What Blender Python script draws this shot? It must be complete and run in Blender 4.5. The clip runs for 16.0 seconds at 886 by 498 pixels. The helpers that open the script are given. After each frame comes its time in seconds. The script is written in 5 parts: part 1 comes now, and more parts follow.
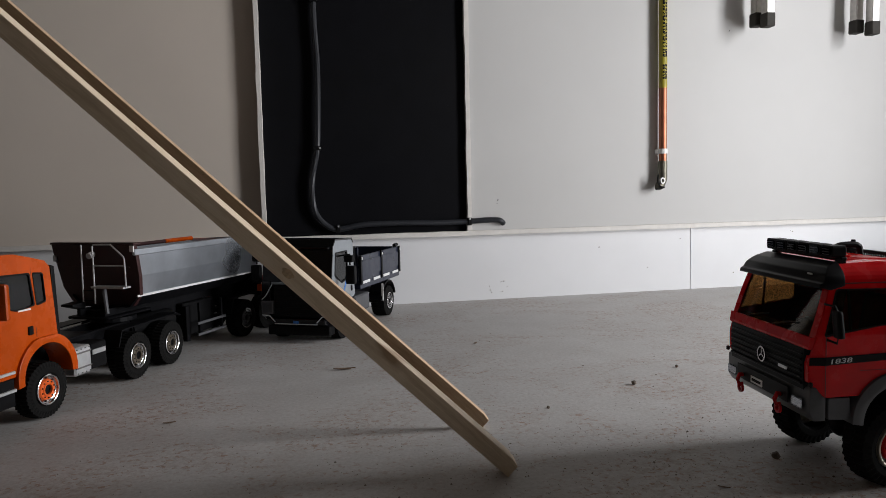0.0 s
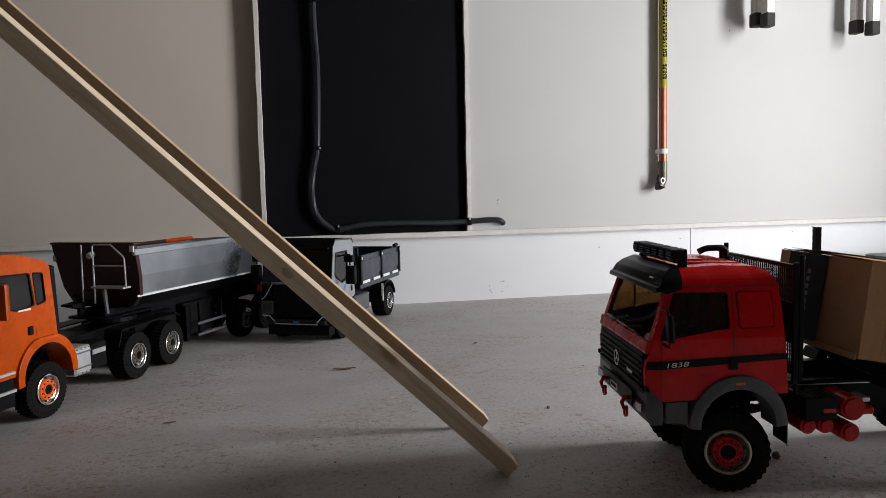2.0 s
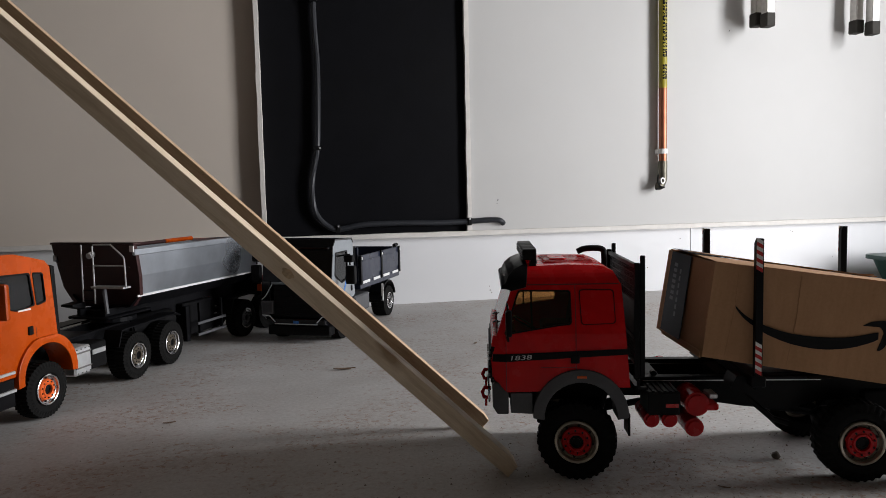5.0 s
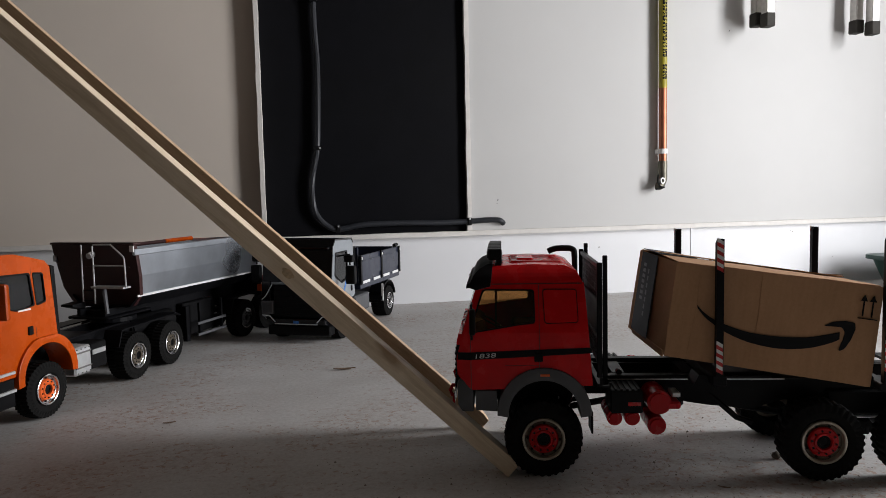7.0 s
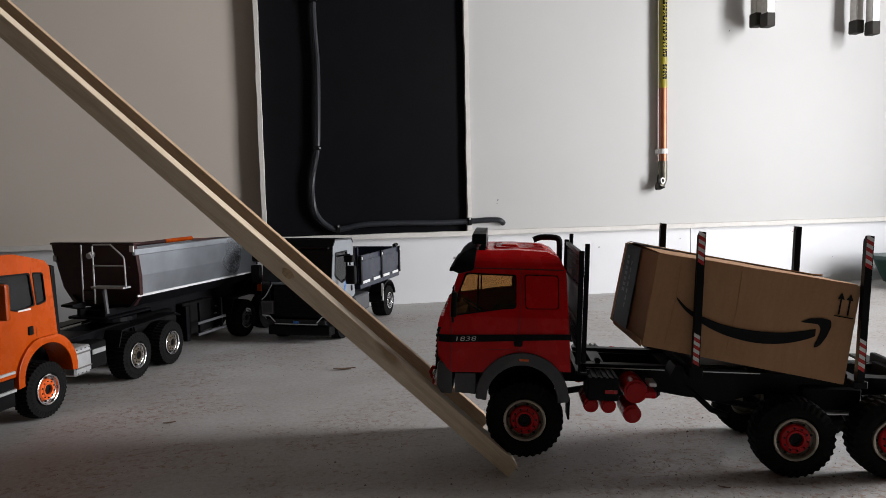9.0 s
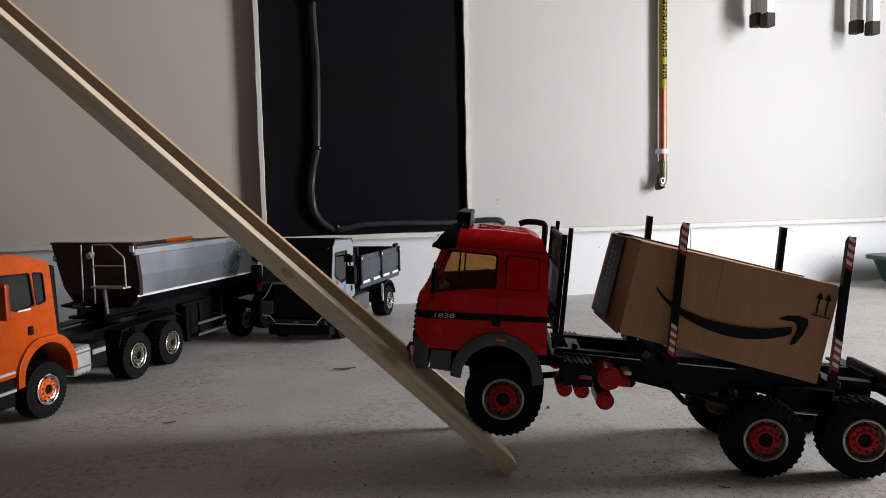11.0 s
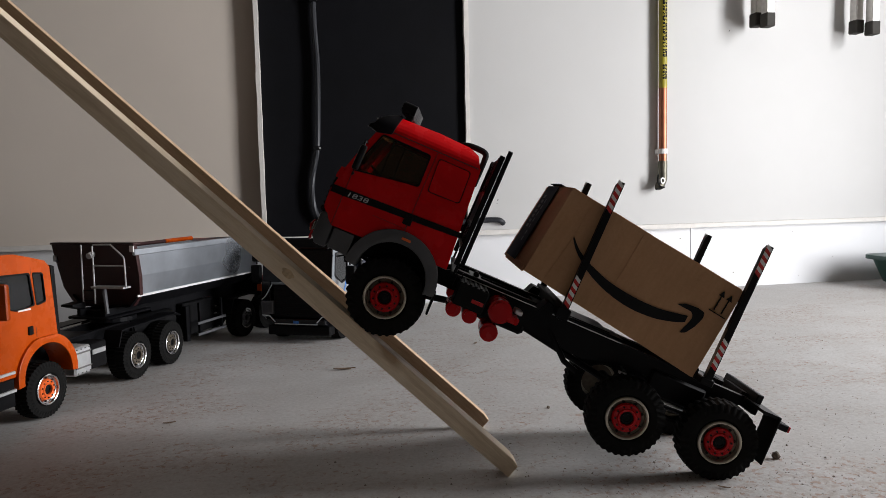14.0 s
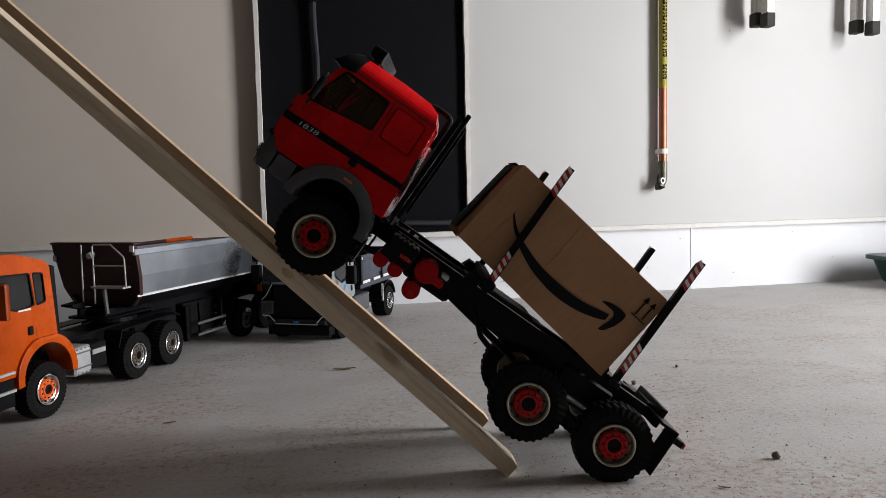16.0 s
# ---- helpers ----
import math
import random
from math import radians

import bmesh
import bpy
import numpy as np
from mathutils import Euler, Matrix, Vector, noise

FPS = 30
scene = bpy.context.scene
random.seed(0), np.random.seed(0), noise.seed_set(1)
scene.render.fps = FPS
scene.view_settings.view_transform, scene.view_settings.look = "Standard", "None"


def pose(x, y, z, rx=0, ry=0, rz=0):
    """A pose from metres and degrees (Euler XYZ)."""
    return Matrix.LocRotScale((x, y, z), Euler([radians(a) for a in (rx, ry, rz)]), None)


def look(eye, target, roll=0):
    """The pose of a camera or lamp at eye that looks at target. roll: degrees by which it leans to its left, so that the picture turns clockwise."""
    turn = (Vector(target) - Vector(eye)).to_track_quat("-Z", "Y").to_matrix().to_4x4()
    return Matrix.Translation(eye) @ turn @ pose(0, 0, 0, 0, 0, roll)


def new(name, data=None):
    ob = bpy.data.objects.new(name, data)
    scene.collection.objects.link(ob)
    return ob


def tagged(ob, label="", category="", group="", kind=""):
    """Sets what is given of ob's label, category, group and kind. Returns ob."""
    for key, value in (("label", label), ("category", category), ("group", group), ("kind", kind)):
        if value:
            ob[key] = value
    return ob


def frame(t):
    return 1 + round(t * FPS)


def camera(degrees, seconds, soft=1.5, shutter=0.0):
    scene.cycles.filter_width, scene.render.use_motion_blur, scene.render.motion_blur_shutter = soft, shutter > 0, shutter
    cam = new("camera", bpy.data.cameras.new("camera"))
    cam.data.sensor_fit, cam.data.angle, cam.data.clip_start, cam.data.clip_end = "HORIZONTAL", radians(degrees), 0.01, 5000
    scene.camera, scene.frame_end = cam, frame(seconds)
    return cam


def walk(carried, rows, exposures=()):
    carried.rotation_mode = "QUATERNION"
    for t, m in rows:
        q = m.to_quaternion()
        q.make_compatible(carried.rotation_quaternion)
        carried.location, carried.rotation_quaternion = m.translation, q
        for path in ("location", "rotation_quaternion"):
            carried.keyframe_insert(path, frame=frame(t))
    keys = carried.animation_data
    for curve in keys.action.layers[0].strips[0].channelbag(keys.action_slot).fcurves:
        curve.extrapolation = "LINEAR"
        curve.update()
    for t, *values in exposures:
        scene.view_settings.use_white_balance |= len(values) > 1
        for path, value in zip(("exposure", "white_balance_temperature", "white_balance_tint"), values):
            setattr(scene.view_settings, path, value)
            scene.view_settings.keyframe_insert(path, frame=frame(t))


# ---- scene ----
from functools import lru_cache

# camera: a phone held still by a support, a little above the roof of the model lorry
EYE = (0.0, 0.0, 0.361)
cam = camera(62.99, 16.0, 0.5)
VIEW = look(EYE, (0.0, math.cos(radians(4.75)), 0.361 - math.sin(radians(4.75))), -1.285)
walk(cam, [(0.0, VIEW), (16.0, VIEW)], exposures=[(0.0, -0.12), (1.0, 0.0), (4.0, 0.12), (8.0, 0.16), (14.0, 0.3), (16.0, 0.22)])

# daylight: a pale sky outside the open garage door
world = bpy.data.worlds.new("sky")
scene.world = world
world.use_nodes = True
wn = world.node_tree.nodes
sky = wn.new("ShaderNodeTexSky")
sky.sky_type, sky.sun_disc = "NISHITA", False
sky.sun_elevation, sky.sun_rotation = radians(35), radians(120)
world.node_tree.links.new(sky.outputs[0], wn["Background"].inputs[0])
wn["Background"].inputs[1].default_value = 0.12

TURN = 10.9                      # the back wall's turn against the camera's line
WALL = pose(0, 0, 0, 0, 0, TURN)
FACE = 2.253                     # distance of the back wall's face
S0, S1 = -2.4, 2.65               # room along the wall
BACK, TOP = -2.6, 2.55


def lamp_area(name, energy, sx, sy, m, colour):
    d = bpy.data.lights.new(name, "AREA")
    d.shape, d.size, d.size_y, d.energy, d.color = "RECTANGLE", sx, sy, energy, colour
    ob = new(name, d)
    ob.matrix_world = m
    return ob


# the sky's light in the open garage door (in the wall to the camera's right)
lamp_area("door_daylight", 89, 1.5, 0.7, WALL @ pose(S1 + 0.02, 0.68, 0.77, 0, 90, 0), (0.965, 0.968, 0.995))


# ---- materials ----
def mat(name, base, rough=0.6, metal=0.0, spec=0.5):
    m = bpy.data.materials.new(name)
    m.use_nodes = True
    b = m.node_tree.nodes["Principled BSDF"]
    b.inputs["Base Color"].default_value = (*base, 1)
    b.inputs["Roughness"].default_value = rough
    b.inputs["Metallic"].default_value = metal
    b.inputs["Specular IOR Level"].default_value = spec
    return m, m.node_tree.nodes, m.node_tree.links, b


def noise_tex(n, l, scale, detail=4, rough=0.55, stretch=(1, 1, 1), coord="Object", dist=0.0):
    tc, mp, t = n.new("ShaderNodeTexCoord"), n.new("ShaderNodeMapping"), n.new("ShaderNodeTexNoise")
    mp.inputs["Scale"].default_value = stretch
    t.inputs["Scale"].default_value, t.inputs["Detail"].default_value = scale, detail
    t.inputs["Roughness"].default_value, t.inputs["Distortion"].default_value = rough, dist
    l.new(tc.outputs[coord], mp.inputs[0])
    l.new(mp.outputs[0], t.inputs[0])
    return t


def ramp(n, l, fac, stops):
    r = n.new("ShaderNodeValToRGB")
    e = r.color_ramp.elements
    while len(e) < len(stops):
        e.new(0.5)
    for k, (p, c) in zip(e, stops):
        k.position, k.color = p, (*c, 1)
    l.new(fac, r.inputs[0])
    return r.outputs[0]


def blend(n, l, fac, a, b, kind="MIX"):
    x = n.new("ShaderNodeMix")
    x.data_type, x.blend_type = "RGBA", kind
    for k, val in ((0, fac), (6, a), (7, b)):
        if isinstance(val, (int, float)):
            x.inputs[k].default_value = val
        elif isinstance(val, tuple):
            x.inputs[k].default_value = (*val, 1)
        else:
            l.new(val, x.inputs[k])
    return x.outputs[2]


def bump(n, l, b, height, strength, dist):
    k = n.new("ShaderNodeBump")
    k.inputs["Strength"].default_value, k.inputs["Distance"].default_value = strength, dist
    l.new(height, k.inputs["Height"])
    l.new(k.outputs[0], b.inputs["Normal"])


def plain(name, base, rough=0.5, metal=0.0, vary=0.12, scale=60.0, rvar=0.1, relief=0.0):
    """A worn plain surface: mottled at two scales, uneven gloss."""
    m, n, l, b = mat(name, base, rough, metal, 0.12 if max(base) < 0.02 else 0.45)
    t1, t2 = noise_tex(n, l, scale, 5), noise_tex(n, l, scale * 0.12, 3)
    mix = blend(n, l, 0.5, t1.outputs[0], t2.outputs[0])
    lo, hi = tuple(c * (1 - vary) for c in base), tuple(min(1, c * (1 + vary)) for c in base)
    l.new(ramp(n, l, mix, [(0.35, lo), (0.65, hi)]), b.inputs["Base Color"])
    r = ramp(n, l, t2.outputs[0], [(0.3, (max(0.02, rough - rvar),) * 3), (0.7, (min(1, rough + rvar),) * 3)])
    l.new(r, b.inputs["Roughness"])
    if relief:
        bump(n, l, b, t1.outputs[0], 0.5, relief)
    return m


def concrete():
    m, n, l, b = mat("concrete", (0.3, 0.29, 0.28), 0.75)
    big, mid, fine = noise_tex(n, l, 1.6, 5), noise_tex(n, l, 9, 6, 0.65), noise_tex(n, l, 160, 4, 0.7)
    base = ramp(n, l, big.outputs[0], [(0.3, (0.40, 0.385, 0.37)), (0.7, (0.54, 0.525, 0.51))])
    base = blend(n, l, 0.5, base, ramp(n, l, mid.outputs[0], [(0.35, (0.38, 0.36, 0.34)), (0.65, (0.57, 0.56, 0.55))]))
    # rusty sawdust-like stains in streaks
    st = noise_tex(n, l, 3.2, 6, 0.7, (0.9, 1.3, 1), dist=0.9)
    sp = noise_tex(n, l, 60, 5, 0.75)
    mul = n.new("ShaderNodeMath")
    mul.operation = "MULTIPLY"
    l.new(ramp(n, l, st.outputs[0], [(0.47, (0, 0, 0)), (0.60, (1, 1, 1))]), mul.inputs[0])
    l.new(ramp(n, l, sp.outputs[0], [(0.45, (0, 0, 0)), (0.60, (0.5, 0.5, 0.5))]), mul.inputs[1])
    base = blend(n, l, mul.outputs[0], base, (0.25, 0.15, 0.09))
    fl = noise_tex(n, l, 95, 3, 0.6)
    m2 = n.new("ShaderNodeMath")
    m2.operation = "MULTIPLY"
    l.new(ramp(n, l, st.outputs[0], [(0.42, (0.1, 0.1, 0.1)), (0.58, (1, 1, 1))]), m2.inputs[0])
    l.new(ramp(n, l, fl.outputs[0], [(0.57, (0, 0, 0)), (0.62, (0.8, 0.8, 0.8))]), m2.inputs[1])
    base = blend(n, l, m2.outputs[0], base, (0.27, 0.13, 0.065))
    # small dark specks and pits
    vo = n.new("ShaderNodeTexVoronoi")
    vo.inputs["Scale"].default_value = 26
    tc = n.new("ShaderNodeTexCoord")
    l.new(tc.outputs["Object"], vo.inputs["Vector"])
    base = blend(n, l, ramp(n, l, vo.outputs["Distance"], [(0.03, (0.7, 0.7, 0.7)), (0.07, (0, 0, 0))]), base, (0.07, 0.06, 0.05))
    base = blend(n, l, 0.24, base, ramp(n, l, fine.outputs[0], [(0.3, (0.22, 0.21, 0.2)), (0.7, (0.74, 0.735, 0.73))]))
    l.new(base, b.inputs["Base Color"])
    l.new(ramp(n, l, mid.outputs[0], [(0.3, (0.5,) * 3), (0.7, (0.8,) * 3)]), b.inputs["Roughness"])
    ad = n.new("ShaderNodeMath")
    ad.operation = "ADD"
    l.new(fine.outputs[0], ad.inputs[0])
    l.new(mid.outputs[0], ad.inputs[1])
    bump(n, l, b, ad.outputs[0], 0.4, 0.0011)
    return m


def pine(name, along, tone=(1, 1, 1)):
    """Planed pine, grain along one axis."""
    m, n, l, b = mat(name, (0.55, 0.4, 0.25), 0.6)
    st = tuple(1.2 if a == along else 14 for a in "xyz")
    g, f = noise_tex(n, l, 7, 5, 0.6, st, dist=1.2), noise_tex(n, l, 60, 4, 0.6, tuple(1 if a == along else 10 for a in "xyz"))
    k = noise_tex(n, l, 5, 3, 0.5, tuple(1.5 if a == along else 3 for a in "xyz"))
    c = ramp(n, l, g.outputs[0], [(0.3, (0.60, 0.46, 0.30)), (0.5, (0.77, 0.635, 0.46)), (0.72, (0.85, 0.73, 0.57))])
    c = blend(n, l, 0.35, c, ramp(n, l, f.outputs[0], [(0.3, (0.50, 0.37, 0.24)), (0.7, (0.83, 0.70, 0.53))]))
    c = blend(n, l, ramp(n, l, k.outputs[0], [(0.66, (0, 0, 0)), (0.74, (0.7, 0.7, 0.7))]), c, (0.3, 0.17, 0.075))
    l.new(blend(n, l, 1.0, c, tone, "MULTIPLY"), b.inputs["Base Color"])
    bump(n, l, b, f.outputs[0], 0.25, 0.0006)
    return m


def cardboard():
    m, n, l, b = mat("cardboard", (0.36, 0.235, 0.135), 0.85, 0, 0.2)
    a, f, w = noise_tex(n, l, 12, 4), noise_tex(n, l, 240, 4, 0.7), noise_tex(n, l, 4, 4, 0.5, (40, 6, 6))
    c = ramp(n, l, a.outputs[0], [(0.3, (0.41, 0.225, 0.115)), (0.7, (0.53, 0.30, 0.162))])
    c = blend(n, l, 0.25, c, ramp(n, l, f.outputs[0], [(0.3, (0.33, 0.188, 0.1)), (0.7, (0.56, 0.345, 0.2))]))
    c = blend(n, l, 0.2, c, ramp(n, l, w.outputs[0], [(0.35, (0.36, 0.205, 0.108)), (0.65, (0.52, 0.315, 0.175))]))
    l.new(c, b.inputs["Base Color"])
    bump(n, l, b, w.outputs[0], 0.3, 0.0008)
    return m


def glass(name, tint, rough=0.03, strength=0.75):
    m = bpy.data.materials.new(name)
    m.use_nodes = True
    n, l = m.node_tree.nodes, m.node_tree.links
    n.remove(n["Principled BSDF"])
    tr, gl, mx, fr = n.new("ShaderNodeBsdfTransparent"), n.new("ShaderNodeBsdfGlossy"), n.new("ShaderNodeMixShader"), n.new("ShaderNodeLayerWeight")
    tr.inputs[0].default_value = (*tint, 1)
    gl.inputs["Roughness"].default_value = rough
    fr.inputs[0].default_value = 0.5
    pw, ma = n.new("ShaderNodeMath"), n.new("ShaderNodeMath")
    pw.operation, ma.operation = "POWER", "MULTIPLY_ADD"
    pw.inputs[1].default_value, ma.inputs[1].default_value, ma.inputs[2].default_value = 4.0, 0.6, 0.04
    l.new(fr.outputs["Facing"], pw.inputs[0])
    l.new(pw.outputs[0], ma.inputs[0])
    l.new(ma.outputs[0], mx.inputs[0])
    l.new(tr.outputs[0], mx.inputs[1])
    l.new(gl.outputs[0], mx.inputs[2])
    l.new(mx.outputs[0], n["Material Output"].inputs[0])
    return m


def paint(name, base, rough=0.25, coat=0.4):
    m, n, l, b = mat(name, base, rough, 0, 0.16)
    b.inputs["Coat Weight"].default_value, b.inputs["Coat Roughness"].default_value = coat, 0.12
    t, d = noise_tex(n, l, 35, 4), noise_tex(n, l, 300, 3, 0.7)
    c = ramp(n, l, t.outputs[0], [(0.3, tuple(x * 0.9 for x in base)), (0.7, tuple(min(1, x * 1.08) for x in base))])
    c = blend(n, l, ramp(n, l, d.outputs[0], [(0.68, (0, 0, 0)), (0.8, (0.08,) * 3)]), c, (0.3, 0.27, 0.24))
    l.new(c, b.inputs["Base Color"])
    l.new(ramp(n, l, t.outputs[0], [(0.3, (rough * 0.8,) * 3), (0.7, (rough * 1.5,) * 3)]), b.inputs["Roughness"])
    return m


M_FLOOR = concrete()
M_WALL = plain("white_wall_panel", (0.53, 0.525, 0.515), 0.55, 0, 0.025, 5, 0.12, 0.0004)
M_CREAM = plain("cream_wall_panel", (0.61, 0.545, 0.48), 0.55, 0, 0.03, 5, 0.12, 0.0004)
M_LOWER = plain("white_plinth_panel", (0.74, 0.745, 0.76), 0.5, 0, 0.03, 7, 0.12, 0.0004)
M_LEDGE = plain("painted_wood_ledge", (0.68, 0.655, 0.62), 0.6, 0, 0.08, 40, 0.1, 0.0006)
M_BLACKB = plain("black_board", (0.0028, 0.0029, 0.0042), 0.75, 0, 0.3, 18, 0.12, 0.0003)
# unseen ceiling and side walls: tones set for how much light they bounce
M_CEIL = plain("ceiling_boards", (0.13, 0.115, 0.10), 0.8, 0, 0.05, 4)
M_SIDE = plain("brown_side_wall", (0.11, 0.088, 0.066), 0.8, 0, 0.08, 4)
M_PINE = pine("pine_batten", "x")
M_PINE_RED = pine("reddish_pine_batten", "x", (0.78, 0.66, 0.56))
M_CARD = cardboard()
M_BLACK = plain("black_plastic", (0.0055, 0.0055, 0.006), 0.45, 0, 0.25, 90, 0.12)
M_STEEL = plain("black_painted_steel", (0.0045, 0.0045, 0.0055), 0.45, 0, 0.3, 70, 0.12)
M_RUBBER = plain("tyre_rubber", (0.0075, 0.0073, 0.007), 0.85, 0, 0.3, 120, 0.06, 0.0002)
M_RED = paint("red_cab_paint", (0.60, 0.003, 0.006), 0.22, 0.1)
M_REDP = paint("red_plastic", (0.46, 0.004, 0.007), 0.24, 0.1)
M_GREY = plain("grey_plastic", (0.075, 0.077, 0.083), 0.5, 0, 0.12, 90)
M_BUMP = plain("dark_bumper_plastic", (0.055, 0.057, 0.062), 0.4, 0, 0.15, 90)
M_CHROME = plain("chrome", (0.72, 0.72, 0.73), 0.16, 1.0, 0.08, 80, 0.08)
M_LIP = plain("worn_pale_rim", (0.50, 0.46, 0.38), 0.38, 0.6, 0.2, 120, 0.12)
M_DISH = plain("dull_rim_dish", (0.16, 0.135, 0.105), 0.45, 0.6, 0.3, 120, 0.12)
M_ALU = plain("aluminium", (0.70, 0.71, 0.72), 0.42, 0.8, 0.12, 70, 0.1)
M_TINT = glass("amber_tinted_glass", (0.72, 0.60, 0.45))
M_DARKGLASS = glass("dark_glass", (0.16, 0.17, 0.19))
M_SMOKE = glass("smoked_windscreen", (0.50, 0.41, 0.30))
M_CLEAR = glass("clear_lens", (0.8, 0.82, 0.85))
M_WHITE = plain("white_paint", (0.74, 0.74, 0.73), 0.4, 0, 0.06, 60)
M_ORANGE = paint("orange_cab_paint", (0.50, 0.068, 0.002), 0.24, 0.1)
M_LORANGE = plain("orange_lens", (0.75, 0.12, 0.02), 0.3, 0, 0.1, 90)
M_SILVER = paint("silver_paint", (0.22, 0.24, 0.26), 0.3, 0.5)
M_BODY = plain("brushed_tipper_alu", (0.60, 0.64, 0.70), 0.34, 0.85, 0.12, 25, 0.12)
M_MAROON = plain("dark_maroon_paint", (0.045, 0.016, 0.016), 0.4, 0, 0.2, 40)
M_DARKB = paint("black_cab_paint", (0.004, 0.004, 0.005), 0.12, 0.4)
M_VISOR = plain("smoked_visor_plastic", (0.004, 0.004, 0.005), 0.28, 0, 0.2, 60)
M_NAVY = paint("navy_tipper_paint", (0.014, 0.018, 0.035), 0.3, 0.4)
M_BLUE = plain("blue_stripe", (0.03, 0.16, 0.5), 0.35, 0, 0.05, 60)
M_COPPER = plain("copper_pipe", (0.42, 0.165, 0.10), 0.48, 1.0, 0.2, 30, 0.15)
M_BRASS = plain("tarnished_joint", (0.16, 0.15, 0.12), 0.5, 0.8, 0.3, 60)
M_YELLOW = plain("yellow_pipe_tape", (0.34, 0.285, 0.022), 0.5, 0, 0.15, 60)
M_INK = plain("black_ink", (0.011, 0.011, 0.012), 0.6, 0, 0.1, 60)
M_GREEN = plain("dark_green_plastic", (0.012, 0.055, 0.042), 0.4, 0, 0.15, 60)
M_CABLE = plain("dark_grey_conduit", (0.016, 0.018, 0.023), 0.5, 0, 0.2, 80)
M_TAPE = plain("navy_parcel_tape", (0.008, 0.0105, 0.019), 0.55, 0, 0.2, 60)
M_TAPEINK = plain("pale_tape_print", (0.13, 0.135, 0.145), 0.5, 0, 0.1, 60)
M_KNOT = plain("pine_knot", (0.50, 0.36, 0.22), 0.65, 0, 0.3, 300)
M_STONE = plain("grit_stone", (0.15, 0.12, 0.095), 0.9, 0, 0.4, 400)
M_LEAF = plain("dry_leaf", (0.16, 0.10, 0.06), 0.8, 0, 0.3, 200)
M_REFLR = plain("red_reflector", (0.5, 0.02, 0.02), 0.3, 0, 0.1, 200)
M_LETTER = plain("silver_lettering", (0.62, 0.62, 0.62), 0.35, 0.4, 0.05, 90)
M_PLUGS = plain("ladder_foot_rubber", (0.035, 0.032, 0.028), 0.8, 0, 0.2, 90)
M_LADDER = plain("ladder_aluminium", (0.62, 0.60, 0.57), 0.45, 0.7, 0.15, 60)


# ---- mesh helpers ----
def part(name, bm, material, parent=None, label="", smooth=False, at=None):
    me = bpy.data.meshes.new(name)
    bmesh.ops.recalc_face_normals(bm, faces=bm.faces)
    if smooth:
        for f in bm.faces:
            f.smooth = True
        for e in bm.edges:
            if len(e.link_faces) == 2 and e.calc_face_angle(0) > 0.6:
                e.smooth = False
    bm.to_mesh(me)
    bm.free()
    for m in material if isinstance(material, (list, tuple)) else [material]:
        me.materials.append(m)
    ob = new(name, me)
    if parent:
        ob.parent = parent
    if at is not None:
        ob.matrix_basis = at
    if label:
        tagged(ob, label)
    return ob


def share(ob, parent, m):
    """Another part of the same mesh."""
    o = new(ob.name.split(".")[0], ob.data)
    o.parent, o.matrix_basis = parent, m
    return o


def thing(name, label, category, m=None, group=""):
    e = new(name)
    e.empty_display_size = 0.02
    if m is not None:
        e.matrix_basis = m
    return tagged(e, label, category, group)


def box(x0, x1, y0, y1, z0, z1, bev=0.0, bm=None, seg=1):
    own = bmesh.new()
    bmesh.ops.create_cube(own, size=1)
    bmesh.ops.scale(own, vec=(x1 - x0, y1 - y0, z1 - z0), verts=own.verts)
    bmesh.ops.translate(own, vec=((x0 + x1) / 2, (y0 + y1) / 2, (z0 + z1) / 2), verts=own.verts)
    if bev:
        bmesh.ops.bevel(own, geom=own.edges[:], offset=bev, segments=seg, affect="EDGES", profile=0.6)
    return add(bm, own)


def add(bm, other):
    """Joins other into bm; returns bm."""
    if bm is None:
        return other
    me = bpy.data.meshes.new("t")
    other.to_mesh(me)
    other.free()
    bm.from_mesh(me)
    bpy.data.meshes.remove(me)
    return bm


def cyl(p, q, r, n=16, bm=None, r2=None, bev=0.0):
    """A cylinder or cone from p to q."""
    own = bmesh.new()
    p, q = Vector(p), Vector(q)
    bmesh.ops.create_cone(own, cap_ends=True, segments=n, radius1=r, radius2=r if r2 is None else r2, depth=(q - p).length)
    if bev:
        bmesh.ops.bevel(own, geom=[e for e in own.edges if len(e.link_faces) == 2 and e.calc_face_angle(0) > 1], offset=bev, segments=2, affect="EDGES")
    m = Matrix.Translation((p + q) / 2) @ (q - p).to_track_quat("Z", "Y").to_matrix().to_4x4()
    bmesh.ops.transform(own, matrix=m, verts=own.verts)
    return add(bm, own)


def prism(pts, y0, y1, bm=None, axis="y", bev=0.0):
    """A polygon of (x, z) drawn out from y0 to y1 (axis x: (y, z), axis z: (x, y))."""
    own = bmesh.new()
    at = {"y": lambda a, b, c: (a, c, b), "x": lambda a, b, c: (c, a, b), "z": lambda a, b, c: (a, b, c)}[axis]
    lo, hi = [own.verts.new(at(a, b, y0)) for a, b in pts], [own.verts.new(at(a, b, y1)) for a, b in pts]
    own.faces.new(lo)
    own.faces.new(hi[::-1])
    for i in range(len(pts)):
        j = (i + 1) % len(pts)
        own.faces.new((lo[i], hi[i], hi[j], lo[j]))
    bmesh.ops.recalc_face_normals(own, faces=own.faces)
    if bev:
        bmesh.ops.bevel(own, geom=own.edges[:], offset=bev, segments=2, affect="EDGES", profile=0.6)
    return add(bm, own)


